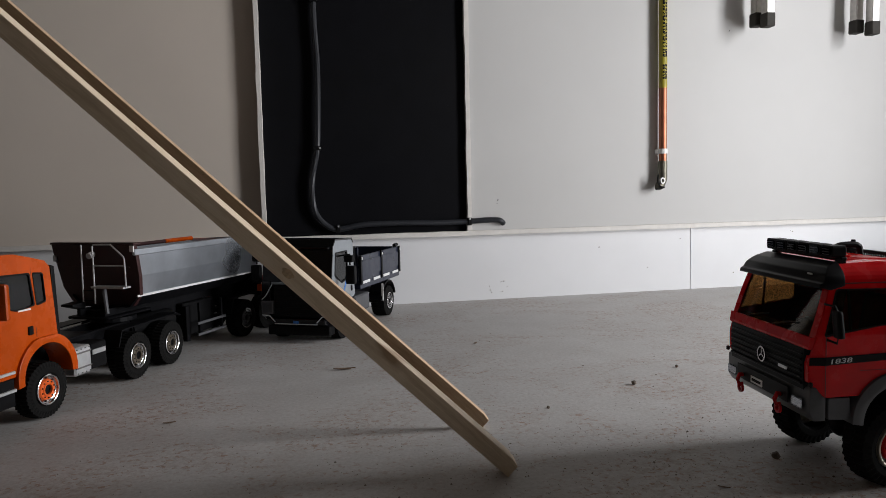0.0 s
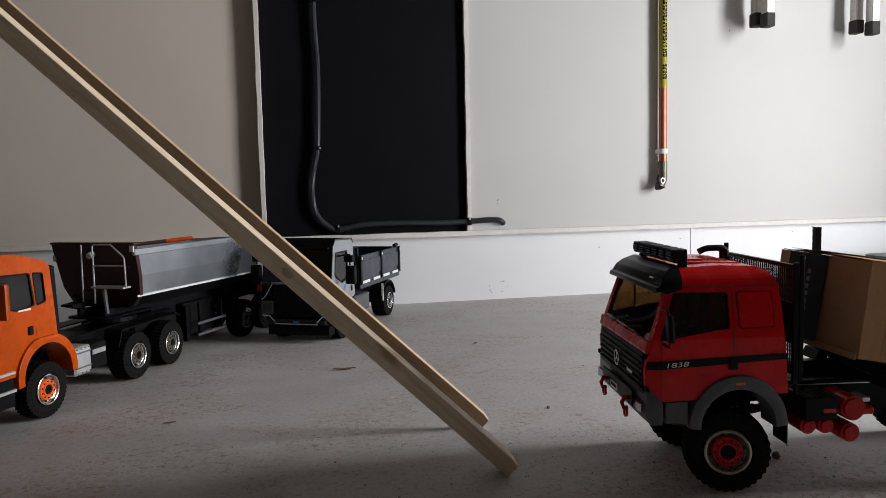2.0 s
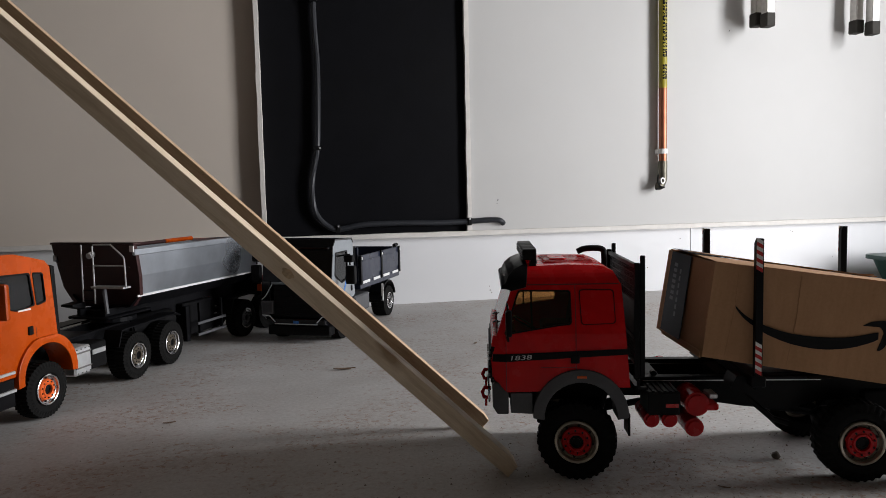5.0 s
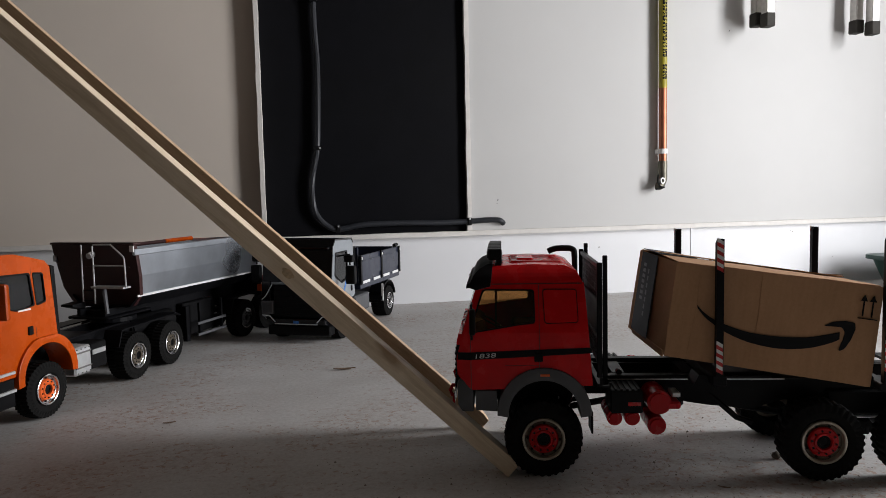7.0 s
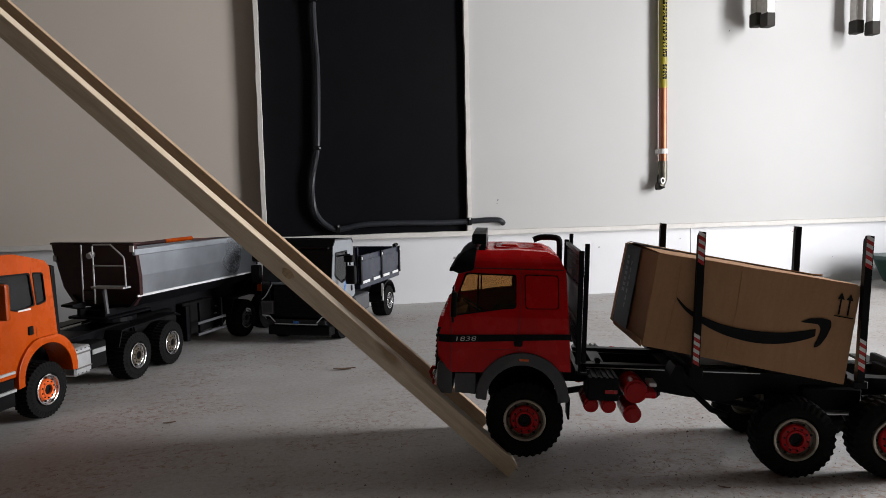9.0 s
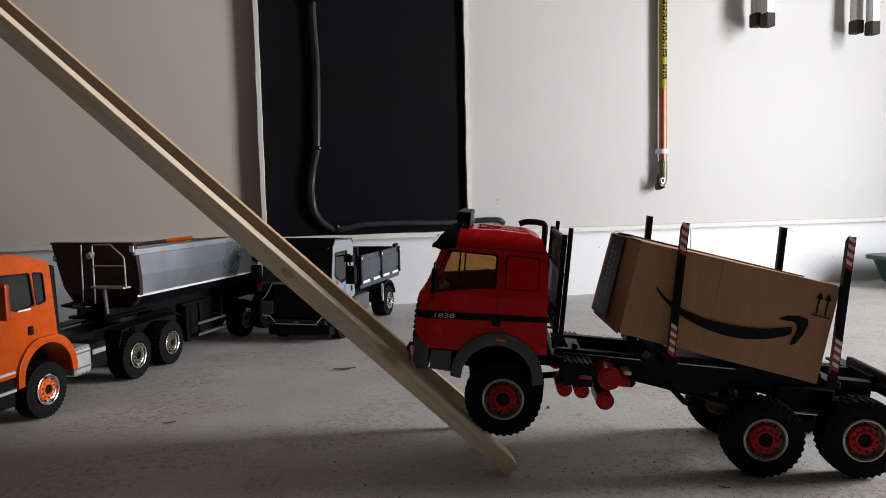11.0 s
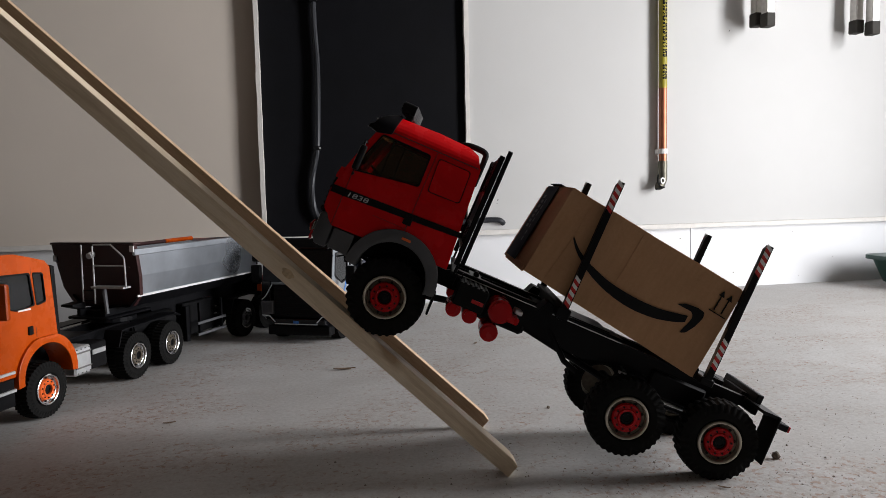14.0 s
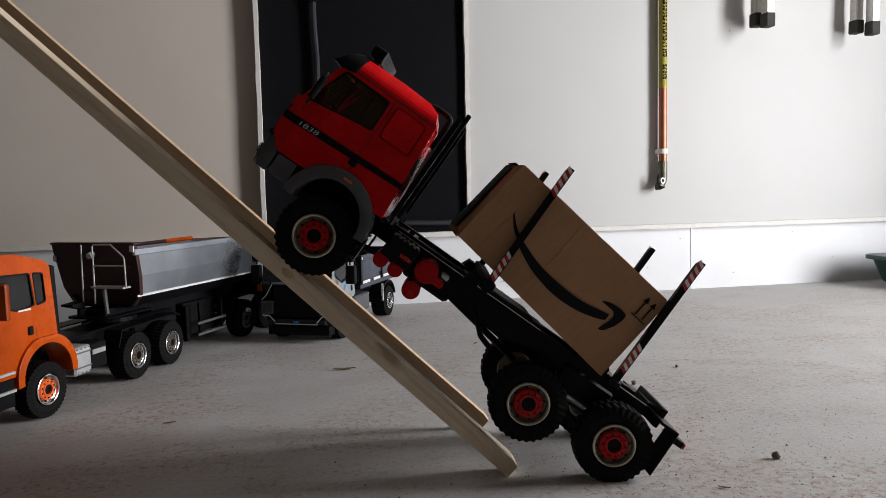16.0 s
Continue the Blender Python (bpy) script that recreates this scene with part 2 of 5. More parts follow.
def tube(points, r, n=8, bm=None, close=False):
    """A round bar along points."""
    own = bmesh.new()
    P = [Vector(p) for p in points]
    rings = []
    up = Vector((0.13, 0.31, 0.94))
    for i, p in enumerate(P):
        d = (P[min(i + 1, len(P) - 1)] - P[max(i - 1, 0)]).normalized()
        a = d.cross(up)
        if a.length < 0.2:
            a = d.cross(Vector((1, 0.2, 0)))
        a.normalize()
        b = d.cross(a).normalized()
        rings.append([own.verts.new(p + r * (math.cos(k * math.tau / n) * a + math.sin(k * math.tau / n) * b)) for k in range(n)])
    for u, w in zip(rings, rings[1:]):
        for k in range(n):
            own.faces.new((u[k], u[(k + 1) % n], w[(k + 1) % n], w[k]))
    own.faces.new(rings[0])
    own.faces.new(rings[-1][::-1])
    return add(bm, own)


def smooth_path(pts, n=6):
    """Points of a smooth curve through pts."""
    P, out = [Vector(p) for p in pts], []
    for i in range(len(P) - 1):
        a, b, c, d = P[max(i - 1, 0)], P[i], P[i + 1], P[min(i + 2, len(P) - 1)]
        for k in range(n):
            t = k / n
            out.append(0.5 * (2 * b + (c - a) * t + (2 * a - 5 * b + 4 * c - d) * t * t + (3 * b - a - 3 * c + d) * t ** 3))
    return out + [P[-1]]


def ring(profile, n=40, bm=None, axis="y"):
    """A body of revolution of (radius, offset) about the y axis, closed along its profile."""
    own = bmesh.new()
    rows = []
    for k in range(n):
        a = k * math.tau / n
        rows.append([own.verts.new((r * math.cos(a), o, r * math.sin(a))) for r, o in profile])
    for k in range(n):
        u, w = rows[k], rows[(k + 1) % n]
        for i in range(len(profile)):
            j = (i + 1) % len(profile)
            own.faces.new((u[i], u[j], w[j], w[i]))
    return add(bm, own)


def moved(bm, m):
    bmesh.ops.transform(bm, matrix=m, verts=bm.verts)
    return bm


def text_mesh(body, size, depth):
    """Letters of the built-in font as a mesh, in the x, y plane, from the left end of the base line."""
    c = bpy.data.curves.new("t", "FONT")
    c.body, c.size, c.extrude = body, size, depth
    ob = bpy.data.objects.new("t", c)
    scene.collection.objects.link(ob)
    me = bpy.data.meshes.new_from_object(ob.evaluated_get(bpy.context.evaluated_depsgraph_get()))
    bm = bmesh.new()
    bm.from_mesh(me)
    bpy.data.objects.remove(ob)
    bpy.data.curves.remove(c)
    bpy.data.meshes.remove(me)
    return bm


def arc(cx, cz, r, a0, a1, n=14):
    return [(cx + r * math.cos(radians(a0 + (a1 - a0) * i / n)), cz + r * math.sin(radians(a0 + (a1 - a0) * i / n))) for i in range(n + 1)]


# ---- the garage ----
def structure(name, bm, material, label, m=WALL):
    ob = part(name, bm, material, at=m)
    return tagged(ob, label, "", "", "structure")


structure("floor", box(S0 - 0.2, S1 + 3.5, BACK - 0.2, FACE + 0.2, -0.1, 0), M_FLOOR, "grey concrete floor with rusty stains and grit")
LEDGE = 0.2115
BL, BR = -0.108, 0.515           # the black board's sides
w = box(S0 - 0.2, BL - 0.012, FACE, FACE + 0.15, LEDGE, TOP)
structure("wall_north", w, M_CREAM, "smooth cream-white wall panel")
structure("wall_north_east", box(BR + 0.014, S1 + 0.2, FACE, FACE + 0.15, LEDGE, TOP), M_WALL, "smooth white wall panel")
structure("wall_board", box(BL - 0.010, BR + 0.008, FACE + 0.012, FACE + 0.15, LEDGE, TOP), M_BLACKB, "matt black board set into the white wall")
structure("wall_plinth", box(S0 - 0.2, 1.2945, FACE + 0.004, FACE + 0.15, 0, LEDGE - 0.001), M_LOWER, "white plinth panel under the ledge")
structure("wall_plinth_east", box(1.2975, S1 + 0.2, FACE + 0.004, FACE + 0.15, 0, LEDGE - 0.001), M_LOWER, "white plinth panel under the ledge")


def strip(x0, x1, y0, y1, z0, z1, cut=0.0012, n=60):
    """A painted lath with a slightly ragged front."""
    rnd = random.Random(int(1000 * (x0 + z1)) + 7)
    bm = bmesh.new()
    up = (z1 - z0) > (x1 - x0)
    lo, hi = (z0, z1) if up else (x0, x1)
    rows = []
    for i in range(n + 1):
        c = lo + (hi - lo) * i / n
        j = [rnd.uniform(-cut, cut) for _ in range(4)]
        q = [(x0 + j[0], y0 + j[1] / 2, c), (x1 + j[2], y0 + j[1] / 2, c), (x1 + j[2], y1, c), (x0 + j[0], y1, c)] if up else \
            [(c, y0 + j[1] / 2, z0 + j[0]), (c, y0 + j[1] / 2, z1 + j[2]), (c, y1, z1 + j[2]), (c, y1, z0 + j[0])]
        rows.append([bm.verts.new(v) for v in q])
    for u, v in zip(rows, rows[1:]):
        for k in range(4):
            bm.faces.new((u[k], u[(k + 1) % 4], v[(k + 1) % 4], v[k]))
    bm.faces.new(rows[0])
    bm.faces.new(rows[-1][::-1])
    return bm


structure("trim_ledge", strip(S0, S1, FACE - 0.018, FACE + 0.003, LEDGE, LEDGE + 0.0145, 0.0008, 160), M_LEDGE, "narrow off-white painted wooden ledge")
structure("trim_west", strip(BL - 0.012, BL, FACE - 0.038, FACE + 0.011, LEDGE + 0.0148, TOP, 0.0012), M_LEDGE, "white edge strip beside the black board")
structure("trim_east", strip(BR, BR + 0.014, FACE - 0.006, FACE + 0.011, LEDGE + 0.0148, TOP, 0.0015), M_LEDGE, "ragged white edge strip beside the black board")
# unseen room shell, added to close the room and hold down the fill light
structure("ceiling", box(S0 - 0.2, S1 + 0.2, BACK - 0.2, FACE + 0.2, TOP + 0.002, TOP + 0.1), M_CEIL, "unseen dark ceiling added to limit the bounced light")
structure("wall_west", box(S0 - 0.2, S0, BACK - 0.2, FACE - 0.03, 0.002, TOP), M_SIDE, "unseen brown wall added to limit and warm the bounced light")
structure("wall_south", box(S0, S1, BACK - 0.2, BACK, 0.002, TOP), M_SIDE, "unseen brown wall added to limit and warm the bounced light")
e = box(S1, S1 + 0.2, BACK, 0.30, 0.002, TOP)
e = box(S1, S1 + 0.2, 1.06, FACE - 0.03, 0.002, TOP, bm=e)
e = box(S1, S1 + 0.2, 0.302, 1.058, 1.55, TOP, bm=e)
structure("wall_east", e, M_SIDE, "unseen brown wall added around the open garage doorway")


# ---- things on the back wall ----
def wall_at(s, z, out=0.0):
    return WALL @ pose(s, FACE - out, z)


def make_conduit():
    c = tagged(part("cable_conduit", tube(smooth_path([(0.066, 0, 0.99), (0.066, 0, 0.86), (0.071, 0, 0.74), (0.068, -0.002, 0.60), (0.062, 0, 0.49), (0.046, 0, 0.41), (0.043, 0, 0.34),
        (0.056, 0, 0.287), (0.090, 0, 0.252), (0.125, 0, 0.2445), (0.20, 0, 0.256), (0.33, 0, 0.2575), (0.44, 0, 0.2545), (0.53, 0, 0.256), (0.60, -0.004, 0.259), (0.632, -0.006, 0.256), (0.645, 0.004, 0.246)], 8),
        0.0088, 10), M_CABLE, smooth=True, at=wall_at(-0.012, 0, 0.006)), "dark grey corrugated cable conduit clipped to the black board", "conduit")
    for s, z, up in ((0.062, 0.492, True), (0.118, 0.2455, False), (0.532, 0.256, False), (0.066, 0.932, True)):
        b = box(-0.012, 0.012, -0.012, 0.011, -0.006, 0.006, 0.0015) if up else box(-0.006, 0.006, -0.012, 0.011, -0.012, 0.012, 0.0015)
        k = part("clip", b, M_BLACK, c, at=pose(s, 0, z))
        part("screw", cyl((0.009 if up else 0, -0.0121, 0 if up else 0.008), (0.009 if up else 0, -0.0135, 0 if up else 0.008), 0.003, 10), M_ALU, k, "pale screw head")
    return c


def make_pipe():
    """Copper pipe with yellow tape, coming down the wall to an open elbow."""
    p = tagged(part("copper_pipe", cyl((0, 0, 0.39), (0, 0, TOP - 0.01), 0.0128, 20), M_COPPER, smooth=True, at=wall_at(1.178, 0, 0.023)),
               "bare copper pipe wrapped with yellow tape above", "pipe")
    t = part("tape_wrap", cyl((0, 0, 0.675), (0, 0, TOP - 0.011), 0.0135, 20), M_YELLOW, p, "yellow tape with unreadable dark print", True)
    rnd = random.Random(5)
    bm, z = None, 0.70
    while z < 1.02:
        for a in (-115, -78):
            h = rnd.uniform(0.004, 0.009)
            for k in range(2):
                q = box(-0.0018, 0.0018, -0.0002, 0.0004, 0, h)
                bm = add(bm, moved(q, pose(0, 0, 0, 0, 0, a + 90 + k * 14) @ pose(0, -0.0137, z + rnd.uniform(0, 0.004))))
        z += 0.0105 if not 0.735 < z < 0.75 else 0.03
    tagged(part("print_bars", bm, M_INK, t), "", "", "", "stuff")
    bm = cyl((0, 0, 0.461), (0, 0, 0.477), 0.0160, 20)
    bm = box(-0.0185, 0.0185, -0.004, 0.023, 0.4615, 0.4765, 0.002, bm)
    part("pipe_clip", bm, M_WHITE, p, "white plastic pipe clip")
    part("joint", cyl((0, 0, 0.412), (0, 0, 0.437), 0.0146, 18, bev=0.001), M_BRASS, p, "tarnished solder joint")
    el = tube(smooth_path([(0, 0, 0.415), (0, -0.001, 0.385), (-0.003, -0.002, 0.372), (-0.012, -0.003, 0.356), (-0.022, -0.003, 0.356)], 5), 0.0142, 14)
    part("elbow", el, M_BRASS, p, "dark tarnished elbow", True)
    part("cap", moved(ring([(0.0065, -0.004), (0.0105, -0.004), (0.0105, 0.003), (0.0065, 0.003)], 20), pose(-0.011, -0.017, 0.372, 0, 0, 20)), M_WHITE, p, "white sealing ring")
    part("strap", tube(smooth_path([(-0.022, -0.012, 0.392), (-0.027, -0.018, 0.370), (-0.016, -0.02, 0.352), (-0.004, -0.02, 0.350), (-0.034, -0.018, 0.344)], 5), 0.0026, 8), M_BLACK, p, "loose black strap end")
    return p


def make_ladder():
    """The lower ends of an aluminium ladder that hangs flat on the wall."""
    e = thing("ladder", "aluminium ladder with worn black rubber feet hung high on the wall", "ladder", wall_at(0, 0, 0))
    for s, z, d in ((1.499, 0.884, 0.05), (1.508, 0.874, 0.095), (1.8766, 0.869, 0.05), (1.900, 0.856, 0.095)):
        b = box(-0.0135, 0.0135, -0.016, 0.016, 0.02, 1.35, 0.002)
        st = part("stile", b, M_LADDER, e, at=pose(s, -d, z))
        part("rubber_foot", box(-0.0165, 0.0165, -0.019, 0.019, -0.012, 0.032, 0.003), M_PLUGS, st, "worn black rubber foot")
    for z in (1.12, 1.40, 1.68, 1.96):
        part("rung", cyl((1.5135, -0.055, z), (1.862, -0.055, z), 0.013, 12), M_LADDER, e)
        part("rung", cyl((1.5225, -0.1, z + 0.02), (1.8855, -0.1, z + 0.02), 0.013, 12), M_LADDER, e)
    part("bracket", box(1.5135, 1.862, -0.056, 0.002, 1.76, 1.79, 0.003), M_STEEL, e, "steel wall bracket")
    return e


make_conduit()
make_pipe()
make_ladder()
# small marks on the wall panels
bm = None
for s, z, a, b in ((0.616, 0.318, 0.002, 0.007), (0.613, 0.308, 0.0015, 0.003), (1.43, 0.868, 0.003, 0.003), (0.46, 0.62, 0.003, 0.003)):
    bm = box(s, s + a, FACE - 0.0006, FACE + 0.0012, z, z + b, 0, bm)
structure("trim_scuffs", bm, M_BLACK, "small dark scuffs in the wall panel")
bm = None
rnd = random.Random(3)
for i in range(16):
    s, z = (rnd.uniform(0.56, 0.66), rnd.uniform(0.02, 0.06)) if i < 8 else (rnd.uniform(0.35, 1.9), rnd.uniform(0.01, 0.19))
    bm = box(s, s + rnd.uniform(0.001, 0.004), FACE + 0.003, FACE + 0.0045, z, z + rnd.uniform(0.001, 0.004), 0, bm)
structure("trim_scuffs_low", bm, M_STONE, "small brown scuffs on the plinth panel")


# ---- the ramp: two pine battens ----
def make_batten(m, off, width, thick, wood, knots):
    """A batten with its foot on the floor; off picks another stretch of grain."""
    L, T = 1.7, thick
    t = thing("ramp_batten", "long planed pine batten leaning up steeply from the floor", "plank", m, "ramp battens")
    back = pose(-off, 0, -off / 3)
    bm = prism([(0, 0), (L, 0), (L, T), (0.012, T), (0.0, T * 0.86)], 0, -width, bev=0.0011)
    bmesh.ops.translate(bm, vec=(off, 0, off / 3), verts=bm.verts)
    part("board", bm, wood, t, at=back)
    for x, z, a, b, top in knots:
        k = prism(arc(0, 0, 1.0, 0, 345, 18), -0.0003, 0.0004)
        for v in k.verts:
            v.co.x, v.co.z = v.co.x * a * (1 + 0.15 * math.sin(5 * v.co.z)), v.co.z * b
        if top:
            moved(k, pose(x, -width * 0.4, T, -90, 0, 0))
        else:
            moved(k, pose(x, 0, z))
        part("knot", k, M_KNOT, t, "brown knot in the pine")
    return t


make_batten(pose(0.0750, 0.8760, 0.0, 0, 0, 182.6) @ pose(0, 0, 0, 0, -43.3, 0), 0.0, 0.0310, 0.0212, M_PINE, ((0.372, 0.012, 0.0085, 0.0050, False), (0.617, 0.0, 0.003, 0.002, True)))
make_batten(pose(0.0513, 1.0600, 0.0, 0, 0, 179.5) @ pose(0, 0, 0, 0, -42.7, 0), 2.3, 0.0147, 0.0200, M_PINE_RED, ((0.56, 0.016, 0.004, 0.002, False),))


# ---- wheels ----
@lru_cache(None)
def tyre_mesh(r=0.049, w=0.034, lugs=38, lug=0.0017):
    """Off-road tyre about the y axis, outer face at y = 0, inner at -w."""
    s = 0.0265 / 0.049 * r
    prof = [(s, -0.004), (s + 0.003, -0.0008), (s + 0.010, 0.0), (r - 0.008, -0.0012), (r - lug - 0.0005, -0.004), (r - lug, -0.008), (r - lug, -w + 0.008), (r - lug - 0.0005, -w + 0.004),
            (r - 0.008, -w + 0.0012), (s + 0.010, -w), (s + 0.003, -w + 0.0008), (s, -w + 0.004)]
    n, bm, rows = lugs * 4, bmesh.new(), []
    for k in range(n):
        a = k * math.tau / n
        row = []
        for i, (q, o) in enumerate(prof):
            if 4 <= i <= 7:                      # tread blocks, the two sides staggered
                on = (k + (2 if i > 5 else 0)) % 4 < 2
                q = r - (0.0008 if i in (4, 7) else 0.0) - (0.0 if on else lug)
                o = (-0.0026, -w * 0.47, -w * 0.53, -w + 0.0026)[i - 4]
            elif i in (3, 8):                    # shoulder notches
                on = (k + (2 if i == 8 else 0)) % 4 < 2
                o += (0.0007 if on else -0.0004) * (1 if i == 3 else -1)
            row.append(bm.verts.new((q * math.cos(a), o, q * math.sin(a))))
        rows.append(row)
    for k in range(n):
        u, v = rows[k], rows[(k + 1) % n]
        for i in range(len(prof)):
            j = (i + 1) % len(prof)
            bm.faces.new((u[i], u[j], v[j], v[i]))
    me = bpy.data.meshes.new("tyre")
    for f in bm.faces:
        f.smooth = False
    bmesh.ops.recalc_face_normals(bm, faces=bm.faces)
    bm.to_mesh(me)
    bm.free()
    me.materials.append(M_RUBBER)
    return me


def make_wheel(parent, r, w, hub_colour, hub_label, rim_mat=None, lugs=34):
    """A wheel about the y axis with its outer face to +y: rim > tyre, hub, hub cap, bolts."""
    k = r / 0.049
    prof = [(0.0264, -0.003), (0.0264, 0.0004), (0.0250, 0.0010), (0.0236, 0.0002), (0.0229, -0.0060), (0.0229, -0.012), (0.0264, -0.012)]
    wh = part("wheel", ring([(a * k, b * k) for a, b in prof], 40), rim_mat or M_LIP, parent, "pale metal rim", True)
    prof = [(0.0231, -0.0058), (0.0215, -0.0050), (0.0185, -0.0068), (0.0, -0.0068), (0.0, -0.0085), (0.018, -0.0085), (0.0231, -0.0085)]
    part("rim_dish", ring([(a * k, b * k) for a, b in prof], 40), rim_mat or M_DISH, wh, "", True)
    t = new("tyre", tyre_mesh(r, w, lugs))
    t.parent = wh
    tagged(t, "black off-road tyre with chunky tread")
    prof = [(0.0, -0.0066), (0.0178, -0.0066), (0.0182, -0.0035), (0.0168, -0.0014), (0.0122, -0.0010), (0.0112, 0.0006), (0.0088, 0.0004), (0.0082, -0.0045), (0.0, -0.0045)]
    part("hub", ring([(a * k, b * k) for a, b in prof], 30), hub_colour, wh, hub_label, True)
    part("hub_cap", ring([(0.0, -0.0044), (0.0080 * k, -0.0044), (0.0080 * k, -0.0024), (0.0050 * k, -0.0020), (0.0046 * k, -0.0030), (0.0, -0.0030)], 22), M_BLACK, wh, "black axle end", True)
    b0 = None
    for i in range(10):
        a = i * math.tau / 10
        m = pose(0.0141 * k * math.cos(a), 0, 0.0141 * k * math.sin(a))
        if b0 is None:
            b0 = part("bolt", cyl((0, -0.0018, 0), (0, 0.0002, 0), 0.0013, 6), M_STEEL, wh, at=m)
        else:
            share(b0, wh, m)
    v0 = None
    for i in range(8):
        a = (i + 0.5) * math.tau / 8
        m = pose(0.0198 * k * math.cos(a), -0.0050 * k, 0.0198 * k * math.sin(a))
        if v0 is None:
            v0 = part("vent_hole", cyl((0, -0.001, 0), (0, 0.0004, 0), 0.0016 * k, 10), M_BLACK, wh, at=m)
        else:
            share(v0, wh, m)
    return wh


# ---- the red lorry ----
LX = 0.40                        # its origin lies 0.40 m behind the front axle
CABW = 0.0995


def plate(outer, holes, y0, y1):
    """A flat sheet of (x, z) outline with holes, drawn out from y0 to y1."""
    bm = bmesh.new()
    edges = []
    for loop in (outer, *holes):
        v = [bm.verts.new((a, y0, b)) for a, b in loop]
        edges += [bm.edges.new((v[i], v[(i + 1) % len(v)])) for i in range(len(v))]
    bmesh.ops.triangle_fill(bm, use_beauty=True, use_dissolve=False, edges=edges)
    g = bmesh.ops.extrude_face_region(bm, geom=bm.faces[:])
    bmesh.ops.translate(bm, vec=(0, y1 - y0, 0), verts=[e for e in g["geom"] if isinstance(e, bmesh.types.BMVert)])
    return bm


def round_loop(pts, r, n=4):
    """The outline with rounded corners."""
    out = []
    for i, p in enumerate(pts):
        p, a, b = Vector(p), Vector(pts[i - 1]), Vector(pts[(i + 1) % len(pts)])
        u, v = (a - p), (b - p)
        k = min(r, u.length * 0.45, v.length * 0.45)
        s, e = p + u.normalized() * k, p + v.normalized() * k
        for j in range(n + 1):
            t = j / n
            out.append(tuple((1 - t) ** 2 * s + 2 * t * (1 - t) * p + t * t * e))
    return out


def shaped(bm):
    """The cab's own form: drawn in towards the roof and the front corners. Then moved to the lorry's origin."""
    for c, d in [((0, 0, z), (0, 0, 1)) for z in (0.185, 0.200, 0.215, 0.230, 0.2445, 0.250, 0.256, 0.262, 0.268, 0.273)] + [((0.089, 0, 0), (1, 0, 0)), ((0.099, 0, 0), (1, 0, 0))]:
        bmesh.ops.bisect_plane(bm, geom=bm.verts[:] + bm.edges[:] + bm.faces[:], dist=1e-6, plane_co=c, plane_no=d)
    for v in bm.verts:
        x, y, z = v.co
        k = 1 - 0.09 * max(0, min(1, (z - 0.185) / 0.06)) ** 1.2
        k *= 1 - 0.20 * max(0, min(1, (z - 0.2445) / 0.032)) ** 2
        k *= 1 - 0.06 * max(0, min(1, (x - 0.089) / 0.02))
        v.co.y = y * k
        v.co.z = z - 0.34 * max(0, z - 0.2445)
        v.co.x = x + LX
    return bm


def shifted(bm):
    bmesh.ops.translate(bm, vec=(LX, 0, 0), verts=bm.verts)
    return bm


